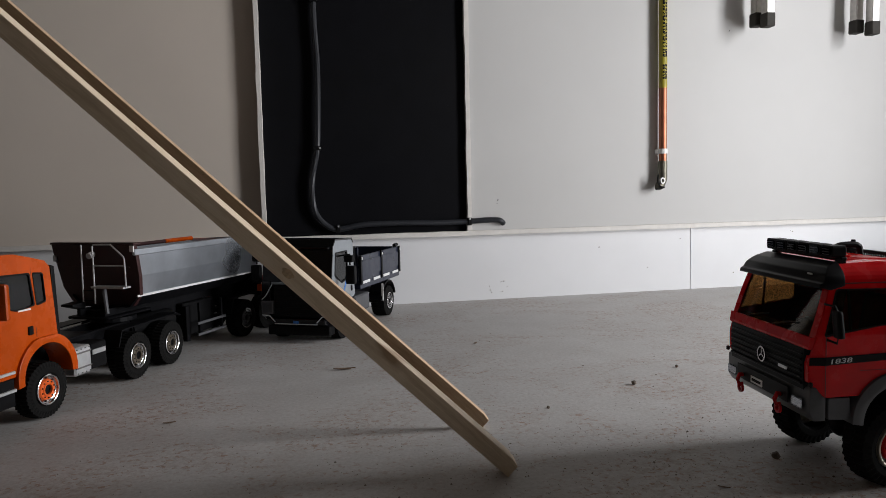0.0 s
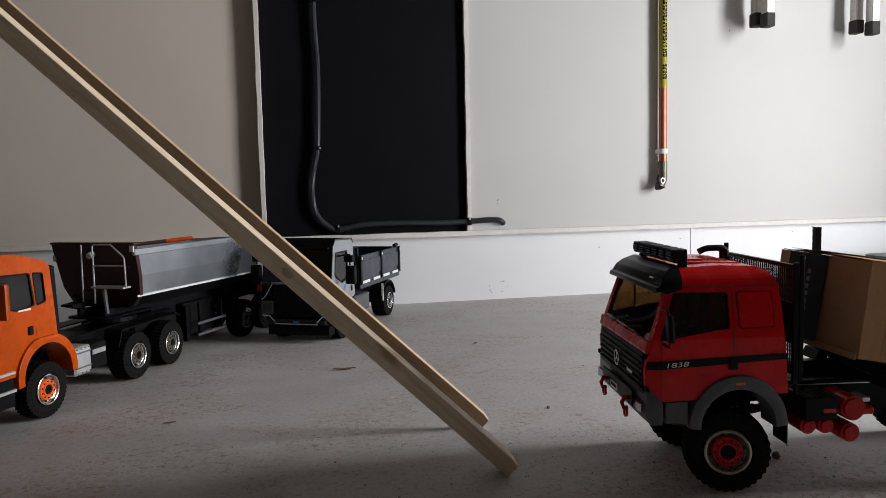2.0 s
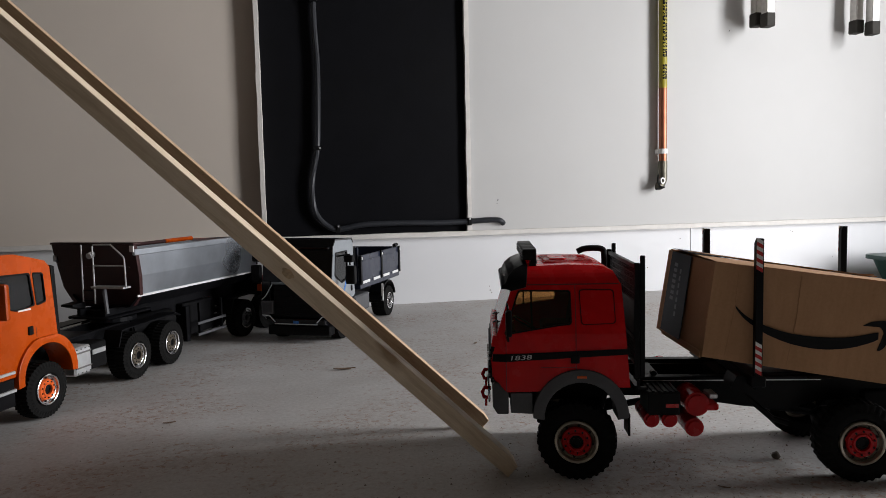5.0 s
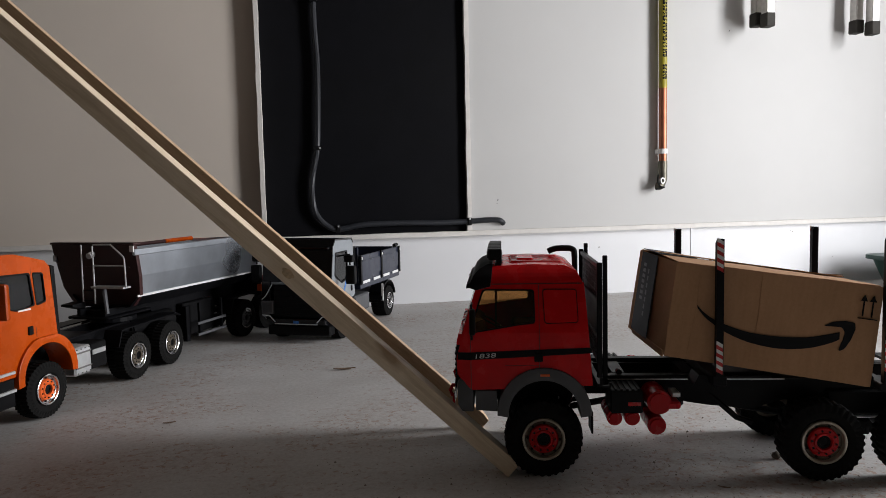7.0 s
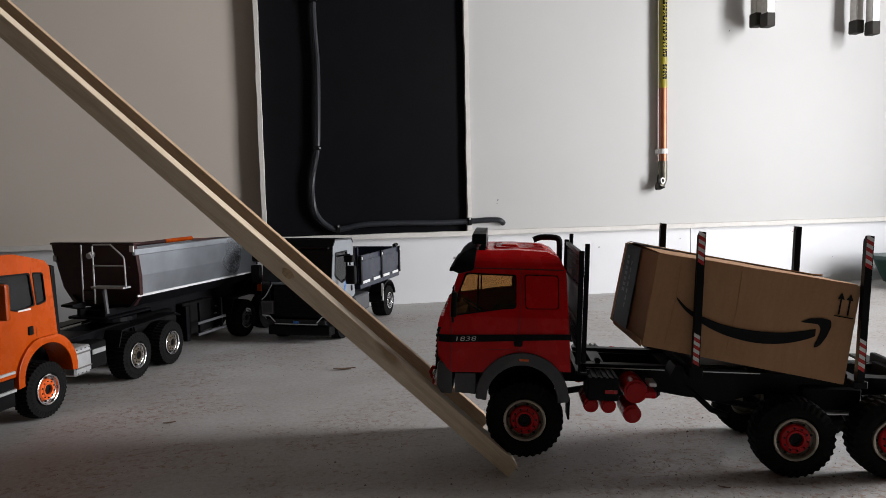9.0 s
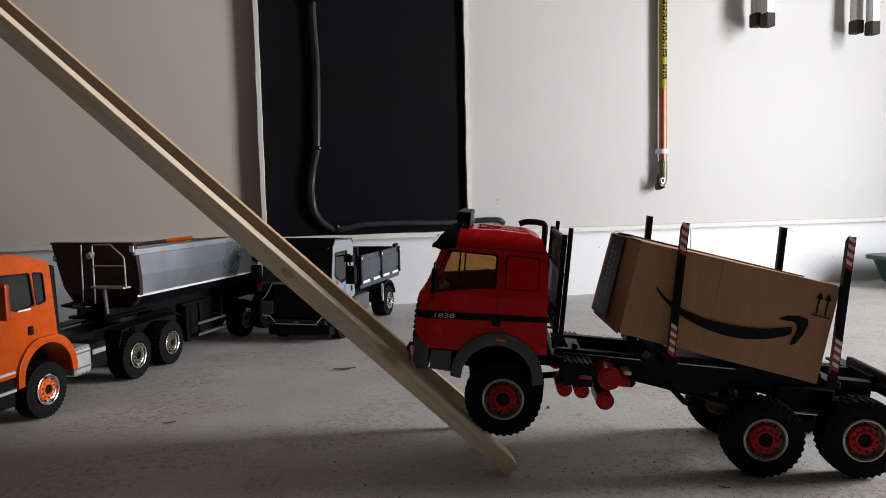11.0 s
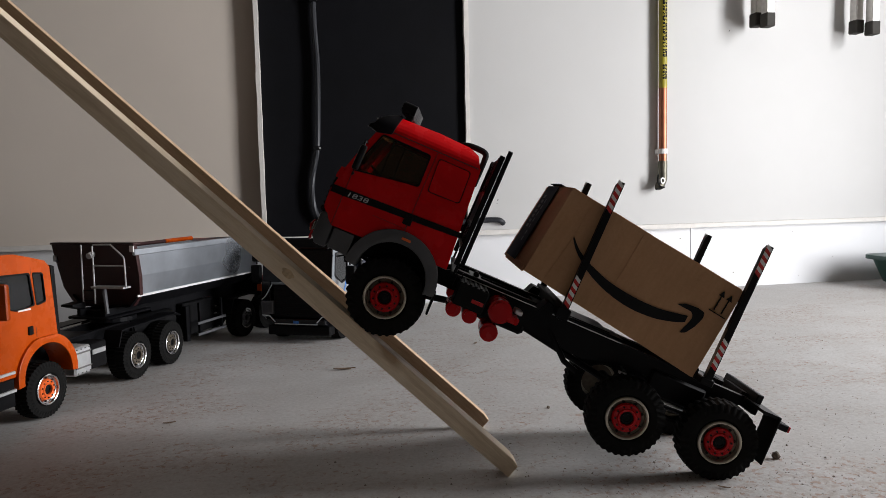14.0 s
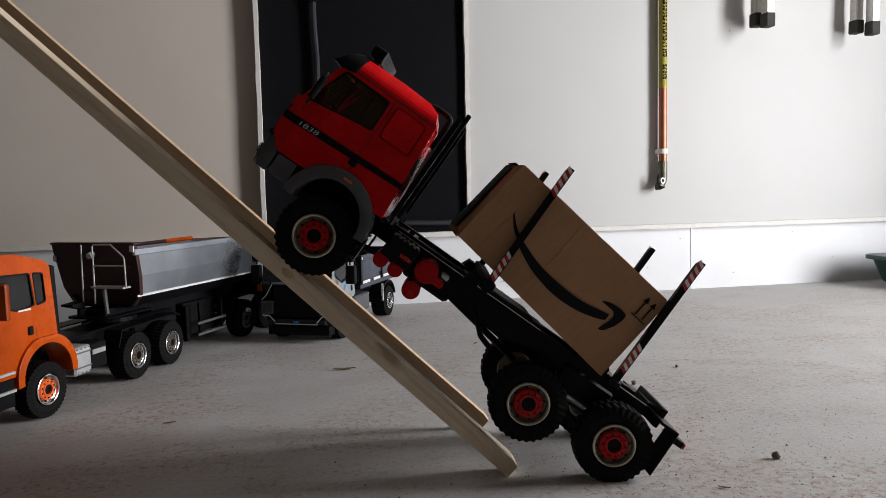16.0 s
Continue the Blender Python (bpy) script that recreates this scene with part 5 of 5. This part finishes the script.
    for y in (-0.004, -0.186):
        part("rear_lamp", box(-0.488, -0.478, y - 0.006, y + 0.008, 0.128, 0.1460, 0.001), M_REFLR, lb, "red rear lamp")
        part("rear_lamp", box(-0.488, -0.478, y - 0.006, y + 0.008, 0.105, 0.1240, 0.001), M_LORANGE, lb, "orange rear lamp")
    return t


# ---- the small dark tipper lorry ----
def make_tipper():
    t = thing("model_tipper_lorry", "black and silver model tipper lorry parked before the wall", "model lorry", pose(-0.167, 2.036, 0, 0, 0, 254.34))
    W = 0.180
    side = [(0.362, 0.062), (0.366, 0.110), (0.360, 0.150), (0.346, 0.232), (0.334, 0.247), (0.232, 0.243), (0.224, 0.232), (0.221, 0.100), (0.233, 0.096)] + arc(0.290, 0.058, 0.050, 130, 30, 10) + [(0.345, 0.062)]
    win = round_loop([(0.333, 0.2140), (0.2640, 0.2140), (0.2610, 0.1460), (0.300, 0.1400), (0.340, 0.160)], 0.004)
    cab = add(plate(side, [win], 0.0, -0.003), plate(side, [win], -W, -W + 0.003))
    cab = prism([(0.221, 0.100), (0.224, 0.232), (0.227, 0.232), (0.224, 0.100)], -0.001, -W + 0.001, cab)
    c = part("cab", cab, M_SILVER, t, "silver cab side")
    part("roof", prism([(0.3475, 0.232), (0.334, 0.2482), (0.232, 0.2442), (0.223, 0.232), (0.226, 0.232), (0.234, 0.240), (0.332, 0.244), (0.344, 0.231)], 0.0012, -W - 0.0012, bev=0.0008), M_DARKB, c, "glossy black roof")
    part("front_panel", prism([(0.3625, 0.145), (0.3480, 0.232), (0.345, 0.231), (0.358, 0.145)], 0.0006, -W - 0.0006), M_DARKB, c, "glossy black windscreen and front")
    part("sun_visor", box(0.344, 0.366, -W + 0.004, -0.004, 0.2260, 0.2320, 0.002), M_DARKB, c, "black sun visor")
    for y, s in ((0.0, 1), (-W, -1)):
        part("window_seal", plate([((a - 0.299) * 1.05 + 0.299, (b - 0.18) * 1.05 + 0.18) for a, b in win], [[((a - 0.299) * 0.94 + 0.299, (b - 0.18) * 0.94 + 0.18) for a, b in win]], y - s * 0.002, y + s * 0.0008), M_BLACK, c, "black window seal")
        g = part("side_window", prism([((a - 0.299) * 0.97 + 0.299, (b - 0.18) * 0.97 + 0.18) for a, b in win], y - s * 0.002, y - s * 0.0012), M_DARKGLASS, c, "dark side window")
        g.visible_shadow = False
        part("stripe", prism([(0.262, 0.165), (0.256, 0.165), (0.296, 0.098), (0.304, 0.098)], y, y + s * 0.0006), M_BLUE, c, "blue diagonal stripe")
        part("door_handle", box(0.238, 0.246, y, y + s * 0.002, 0.112, 0.126, 0.0006), M_BLACK, c)
        mi = part("mirror", box(0.318, 0.333, y + s * 0.024, y + s * 0.048, 0.140, 0.184, 0.004, None, 2), M_BLACK, c, "black wing mirror")
        part("mirror_cap", box(0.318, 0.333, y + s * 0.020, y + s * 0.044, 0.192, 0.209, 0.004, None, 2), M_BLACK, mi)
        part("mirror_arm", tube([(0.326, y, 0.206), (0.326, y + s * 0.034, 0.211), (0.326, y + s * 0.034, 0.186)], 0.0022, 8), M_BLACK, mi)
        part("arch", prism(arc(0.290, 0.056, 0.054, -5, 185, 18) + arc(0.290, 0.054, 0.046, 184, -4, 18), y + s * 0.002, y - s * 0.040), M_BLACK, t, "black wheel arch")
        # front corners with lamps
        part("corner_panel", prism([(0.364, 0.150), (0.368, 0.110), (0.368, 0.075), (0.345, 0.066), (0.345, 0.150)], y + s * 0.001, y - s * 0.024, bev=0.002), M_DARKB, t, "glossy black corner panel")
        hl = part("headlight", box(0.358, 0.3705, y + s * 0.0015, y - s * 0.030, 0.070, 0.102, 0.003, None, 2), M_GREY, t, "dark headlight")
        part("lens", box(0.3700, 0.3712, y - s * 0.003, y - s * 0.026, 0.076, 0.098), M_CLEAR, hl, "clear lamp lens")
    for y, s in ((0.0, 1), (-W, -1)):
        part("headlight_trim", tube([(0.3712, y - s * 0.030, 0.1420), (0.3716, y - s * 0.012, 0.1140), (0.3716, y - s * 0.002, 0.1060)], 0.0014, 6), M_ALU, t, "silver headlight trim")
        part("bumper_trim", tube([(0.3716, y - s * 0.002, 0.0680), (0.3722, y - s * 0.022, 0.0660), (0.3722, y - s * 0.036, 0.0520)], 0.0014, 6), M_ALU, t, "silver bumper trim")
    part("bumper_edge", tube([(0.3712, -W + 0.034, 0.0475), (0.3712, -0.034, 0.0475)], 0.0012, 6), M_ALU, t, "thin silver bumper edge")
    gr = part("grille", box(0.356, 0.3675, -W + 0.030, -0.030, 0.062, 0.142, 0.003), M_BLACK, t, "large black grille")
    for i in range(5):
        part("slat", box(0.3670, 0.3690, -W + 0.034, -0.034, 0.070 + 0.0135 * i, 0.073 + 0.0135 * i, 0.0006), M_STEEL, gr)
    part("grille_frame", box(0.3660, 0.3692, -W + 0.026, -0.026, 0.142, 0.1475, 0.001), M_SILVER, gr, "silver grille frame")
    bp = part("bumper", prism([(0.362, 0.062), (0.371, 0.060), (0.370, 0.046), (0.350, 0.040), (0.340, 0.045), (0.340, 0.062)], -0.016, -W + 0.016, bev=0.0015), M_DARKB, t, "black lower bumper")
    part("bumper_mark", box(0.3700, 0.3716, -W / 2 - 0.007, -W / 2 + 0.007, 0.049, 0.055), M_BLUE, bp, "blue centre mark")
    part("skirt", box(0.330, 0.360, -W + 0.008, -0.008, 0.018, 0.042, 0.003), M_BLACK, t, "black lower skirt")
    # tipping bed
    bx0, bx1, z0, z1 = -0.125, 0.182, 0.122, 0.193
    bed = part("bed_floor", box(bx0, bx1, -W, 0, 0.1060, 0.1220, 0.001), M_NAVY, t, "navy tipping bed")
    for y, s in ((0.0, 1), (-W, -1)):
        sp = part("bed_side", box(bx0, bx1, y - s * 0.004, y, z0, z1, 0.0008), M_NAVY, bed)
        for a, b in ((bx0 + 0.012, 0.022), (0.034, bx1 - 0.012)):
            part("panel", prism(round_loop([(a, z0 + 0.016), (b, z0 + 0.016), (b, z1 - 0.014), (a, z1 - 0.014)], 0.008), y, y + s * 0.0022), M_NAVY, sp)
        for a in (bx0 + 0.003, 0.028, bx1 - 0.003):
            part("post", box(a - 0.005, a + 0.005, y, y + s * 0.0045, z0 - 0.004, z1 + 0.002, 0.0008), M_STEEL, sp)
            part("latch", box(a - 0.003, a + 0.003, y + s * 0.0045, y + s * 0.0065, z1 - 0.010, z1 - 0.004), M_WHITE, sp, "pale latch")
        for i in range(4):
            a = bx0 + 0.012 + 0.076 * i
            part("reflector", box(a, a + 0.050, y + s * 0.0002, y + s * 0.0016, z0 - 0.0035, z0 + 0.0035), M_WHITE, sp, "white reflective strip")
        part("mud_guard", prism(arc(-0.036, 0.044, 0.060, 10, 165, 14) + arc(-0.036, 0.044, 0.056, 165, 10, 14), y - s * 0.002, y - s * 0.042), M_STEEL, t, "black mud guard")
        part("flap_edge", box(0.016, 0.020, y - s * 0.004, y + s * 0.001, 0.052, 0.100), M_WHITE, t, "pale mud guard edge")
        part("side_tank", box(0.10, 0.20, y - s * 0.045, y - s * 0.008, 0.045, 0.090, 0.004), M_GREY, t, "dark side tank")
        part("tail_lamp", box(-0.135, -0.126, y - s * 0.045, y - s * 0.025, 0.070, 0.084, 0.001), M_REFLR, t, "red tail lamp")
    part("bed_front", box(bx1 - 0.004, bx1 + 0.001, -W + 0.0045, -0.0045, z0, z1 + 0.022, 0.0008), M_NAVY, bed)
    part("bed_front_cap", prism([(bx1 + 0.002, z1 - 0.05), (bx1 + 0.018, z1 + 0.02), (bx1 + 0.020, z1 + 0.024), (bx1 + 0.002, z1 + 0.024)], -0.010, -W + 0.010), M_STEEL, bed)
    part("bed_tail", box(bx0 - 0.004, bx0 - 0.0002, -W + 0.0005, -0.0005, z0, z1, 0.0008), M_NAVY, bed)
    part("beacon", tube([(bx0 + 0.004, -0.004, z1 + 0.006), (bx0 + 0.030, -0.004, z1 + 0.006)], 0.0045, 10, cyl((bx0 + 0.014, -0.004, z1), (bx0 + 0.014, -0.004, z1 + 0.008), 0.003, 8)), M_BLACK, bed, "black knob on the bed corner")
    ch = None
    for y in (-0.06, -0.12):
        ch = box(-0.13, 0.34, y - 0.004, y + 0.004, 0.070, 0.1055, 0, ch)
    part("chassis_frame", ch, M_STEEL, t, "black chassis rails")
    for x, r in ((0.290, 0.044), (-0.036, 0.044)):
        part("axle", cyl((x, -W + 0.03, r), (x, -0.03, r), 0.008, 10), M_STEEL, t)
        for y, s in ((0.0, 1), (-W, -1)):
            road_wheel(t, x, y, r, r, 0.030 if x > 0.1 else 0.044, s, M_CHROME, "chrome wheel hub", 5)
    return t


# ---- small things on the floor ----
def make_tub():
    t = thing("storage_tub", "dark green plastic tub standing on the floor by the wall", "tub", WALL @ pose(2.112, 2.045, 0) @ Matrix.Diagonal((1, 1, 0.83, 1)))
    bm = prism(round_loop([(-0.205, -0.12), (0.205, -0.12), (0.205, 0.12), (-0.205, 0.12)], 0.05, 6), 0.016, 0.108, axis="z")
    for v in bm.verts:
        if v.co.z < 0.05:
            v.co.x, v.co.y = v.co.x * 0.86, v.co.y * 0.82
    part("bowl", bm, M_GREEN, t, smooth=True)
    part("rim", prism(round_loop([(-0.222, -0.135), (0.222, -0.135), (0.222, 0.135), (-0.222, 0.135)], 0.055, 6), 0.1085, 0.126, axis="z", bev=0.003), M_GREEN, t, "thick green rim", True)
    for x in (-0.13, 0.13):
        for y in (-0.07, 0.07):
            part("foot", cyl((x, y, 0), (x, y, 0.018), 0.012, 10), M_BLACK, t)
    return t


def lump(name, label, category, x, y, r, seed, material, flat=1.0):
    bm = bmesh.new()
    bmesh.ops.create_icosphere(bm, subdivisions=2, radius=r)
    for v in bm.verts:
        v.co *= 1 + 0.35 * noise.noise(v.co / r * 1.3 + Vector((seed, 0, 0)))
        v.co.z *= flat
    low = min(v.co.z for v in bm.verts)
    ob = part(name, bm, material, at=pose(x, y, -low - 0.0005, 0, 0, seed * 40))
    return tagged(ob, label, category)


def curl(x, y, length, width, turn, seed):
    """A dry curled scrap."""
    bm = bmesh.new()
    rows = []
    for i in range(9):
        u = i / 8
        w = width * math.sin(math.pi * (0.08 + 0.84 * u)) * (1 + 0.3 * noise.noise(Vector((seed, u * 4, 0))))
        z = 0.0008 + 0.10 * length * (u - 0.5) ** 2 * 4 * (0.6 + 0.4 * noise.noise(Vector((u * 3, seed, 0))))
        rows.append([bm.verts.new(((u - 0.5) * length, w * (j - 1), z + (0.25 * w if j != 1 else 0))) for j in range(3)])
    for a, b in zip(rows, rows[1:]):
        for j in range(2):
            bm.faces.new((a[j], a[j + 1], b[j + 1], b[j]))
    g = bmesh.ops.extrude_face_region(bm, geom=bm.faces[:])
    bmesh.ops.translate(bm, vec=(0, 0, 0.0006), verts=[e for e in g["geom"] if isinstance(e, bmesh.types.BMVert)])
    return tagged(part("dry_leaf", bm, M_LEAF, at=pose(x, y, 0, 0, 0, turn)), "small dry curled brown leaf on the floor", "leaf")


def make_grit():
    """Loose grains and chips strewn over the concrete, most of them where the lorry drives."""
    rnd = random.Random(11)
    verts, faces = [], []
    for i in range(3200):
        if i < 1700:
            x, y = rnd.gauss(0.36, 0.28), rnd.gauss(0.86, 0.17)
        else:
            x, y = rnd.uniform(-0.9, 1.7), rnd.uniform(0.55, 2.2)
        if y > 2.2 + 0.19 * x:
            continue
        r = rnd.uniform(0.0006, 0.0014) * (1.6 if rnd.random() < 0.04 else 0.8)
        k = len(verts)
        a = rnd.uniform(0, 6)
        for j in range(4):
            verts.append((x + r * math.cos(a + j * 1.57) * rnd.uniform(0.6, 1.3), y + r * math.sin(a + j * 1.57) * rnd.uniform(0.6, 1.3), 0))
        verts.append((x, y, r * rnd.uniform(0.5, 1.1)))
        faces += [(k + j, k + (j + 1) % 4, k + 4) for j in range(4)]
    me = bpy.data.meshes.new("floor_grit")
    me.from_pydata(verts, [], faces)
    me.materials.append(M_STONE)
    return tagged(new("floor_grit", me), "fine dark grit strewn on the concrete", "grit", "", "stuff")


orange_tractor = make_orange_tractor()
tipper_trailer = make_trailer()
tipper_lorry = make_tipper()
make_tub()
lump("stone", "small brown stone lying on the floor", "stone", 0.429, 0.918, 0.0052, 1, M_STONE)
lump("stone", "tiny dark stone lying on the floor", "stone", 0.340, 1.284, 0.0045, 2, M_STONE)
lump("stone", "tiny dark stone lying on the floor", "stone", 0.166, 1.155, 0.0026, 3, M_STONE)
lump("stone", "tiny dark stone lying on the floor", "stone", 0.455, 1.40, 0.003, 4, M_STONE)
curl(-0.205, 1.441, 0.045, 0.006, 5, 1.0)
curl(0.327, 0.83, 0.014, 0.002, 150, 2.0)
curl(-0.44, 1.12, 0.02, 0.003, 20, 3.0)
curl(0.07, 1.66, 0.02, 0.003, 70, 4.0)
make_grit()


# ---- what moves ----
TRUCK = [(0.0, 0.9092, 0.9415, -4.5, 0, 0), (0.5, 0.8696, 0.9407, -4.63, 0, 0), (1.0, 0.8205, 0.9395, -4.8, 0, 0), (1.5, 0.7635, 0.9325, -4.2, 0, 0), (2.0, 0.7265, 0.9268, -3.01, 0, 0),
         (2.5, 0.6906, 0.9218, -1.64, 0, 0), (3.0, 0.6598, 0.9208, -0.42, 0, 0), (3.5, 0.6338, 0.9208, 1.0, 0, 0), (4.0, 0.6092, 0.9226, 1.95, 0, 0), (4.5, 0.587, 0.9243, 2.7, 0, 0), (5.0, 0.5665, 0.926, 3.4, 0, 0),
         (5.5, 0.5475, 0.9275, 4.0, 0, 0), (6.0, 0.533, 0.9286, 4.4, 0, 0), (6.5, 0.5268, 0.9293, 4.54, 0, 0), (7.0, 0.5258, 0.9302, 4.54, 0, 0), (7.5, 0.5245, 0.9312, 4.52, 0, 0), (8.0, 0.5238, 0.932, 4.49, 0.03, 0),
         (8.5, 0.5139, 0.9362, 4.46, 0.94, 0), (9.0, 0.4956, 0.9425, 4.42, 2.41, 0.0), (9.5, 0.4862, 0.944, 4.42, 3.25, 0.0), (10.0, 0.478, 0.9448, 4.42, 4.05, 0.0), (10.5, 0.4695, 0.9454, 4.42, 4.9, 0.0), (11.0, 0.4575, 0.946, 4.42, 6.0, 0.0003),
         (11.5, 0.4285, 0.9466, 4.2, 8.76, 0.0013), (12.0, 0.3834, 0.9479, 3.08, 13.29, 0.0046), (12.5, 0.3528, 0.9494, 2.1, 16.28, 0.0075), (13.0, 0.3204, 0.9508, 1.5, 19.37, 0.0101), (13.5, 0.2937, 0.9515, 1.15, 21.87, 0.0124),
         (14.0, 0.2661, 0.9513, 0.8, 24.44, 0.0152), (14.5, 0.2339, 0.951, 0.4, 27.38, 0.0190), (15.0, 0.2, 0.9512, 0.25, 30.34, 0.0228), (15.5, 0.1652, 0.9513, 0.2, 33.38, 0.0262), (16.0, 0.1321, 0.951, 0.15, 36.5, 0.0287)]


def eased(t, rows):
    for (a, u), (b, v) in zip(rows, rows[1:]):
        if t <= b:
            return u + (v - u) * max(0, t - a) / (b - a)
    return rows[-1][1]


def motions():
    base = [(t, pose(x, y, z, 0, -p, 180 - h)) for t, x, y, h, p, z in TRUCK]
    walk(red_lorry, base)
    walk(carton, [(t, m @ BOX_FIX) for t, m in base])
    # the springs give: front wheels sink and rise in their arches, the bogie tilts
    lift = {0: [(0, 0.0490), (8.0, 0.0490), (8.5, 0.053), (11.5, 0.0572), (13.0, 0.059), (14.5, 0.0572), (16.0, 0.055)], 1: [(0, 0.0490), (8.0, 0.0490), (9.0, 0.046), (11.5, 0.0400), (16.0, 0.0375)], 2: [(0, 0.0490), (8.0, 0.049), (9.0, 0.0505), (11.5, 0.0545), (12.5, 0.0560), (16.0, 0.0560)]}
    back = [(0, 0.0), (8.5, 0.0), (9.0, -0.005), (11.5, -0.0125), (12.0, -0.0125), (13.0, -0.0075), (14.5, -0.003), (16.0, -0.004)]
    # the front wheels steer left at first, then right, then straighten at the ramp
    steer = [(0, 13), (0.5, 15), (1.0, 13), (1.5, -7), (2.0, -13), (3.0, -14), (4.0, -12), (5.5, -7), (6.5, -1), (11.0, 0), (12.0, -4), (13.5, -2), (16.0, 0)]
    for k, (wh, x, y, s) in enumerate(red_wheels):
        axle, rows, roll, last = k // 2, [], 0.3 * k, None
        for t, m in base:
            c = Vector((x + (eased(t, back) if axle == 0 else 0), s * 0.062, eased(t, lift[axle])))
            turn = Matrix.Rotation(radians(eased(t, steer)) if axle == 0 else 0.0, 4, "Z")
            p = m @ c
            if last is not None:
                roll += (p - last).length / 0.049
            last = p
            rows.append((t, Matrix.Translation(c) @ turn @ pose(0, y - s * 0.062, 0) @ Matrix.Rotation(roll, 4, "Y") @ (Matrix.Identity(4) if s > 0 else Matrix.Rotation(math.pi, 4, "Z"))))
        walk(wh, rows)


motions()
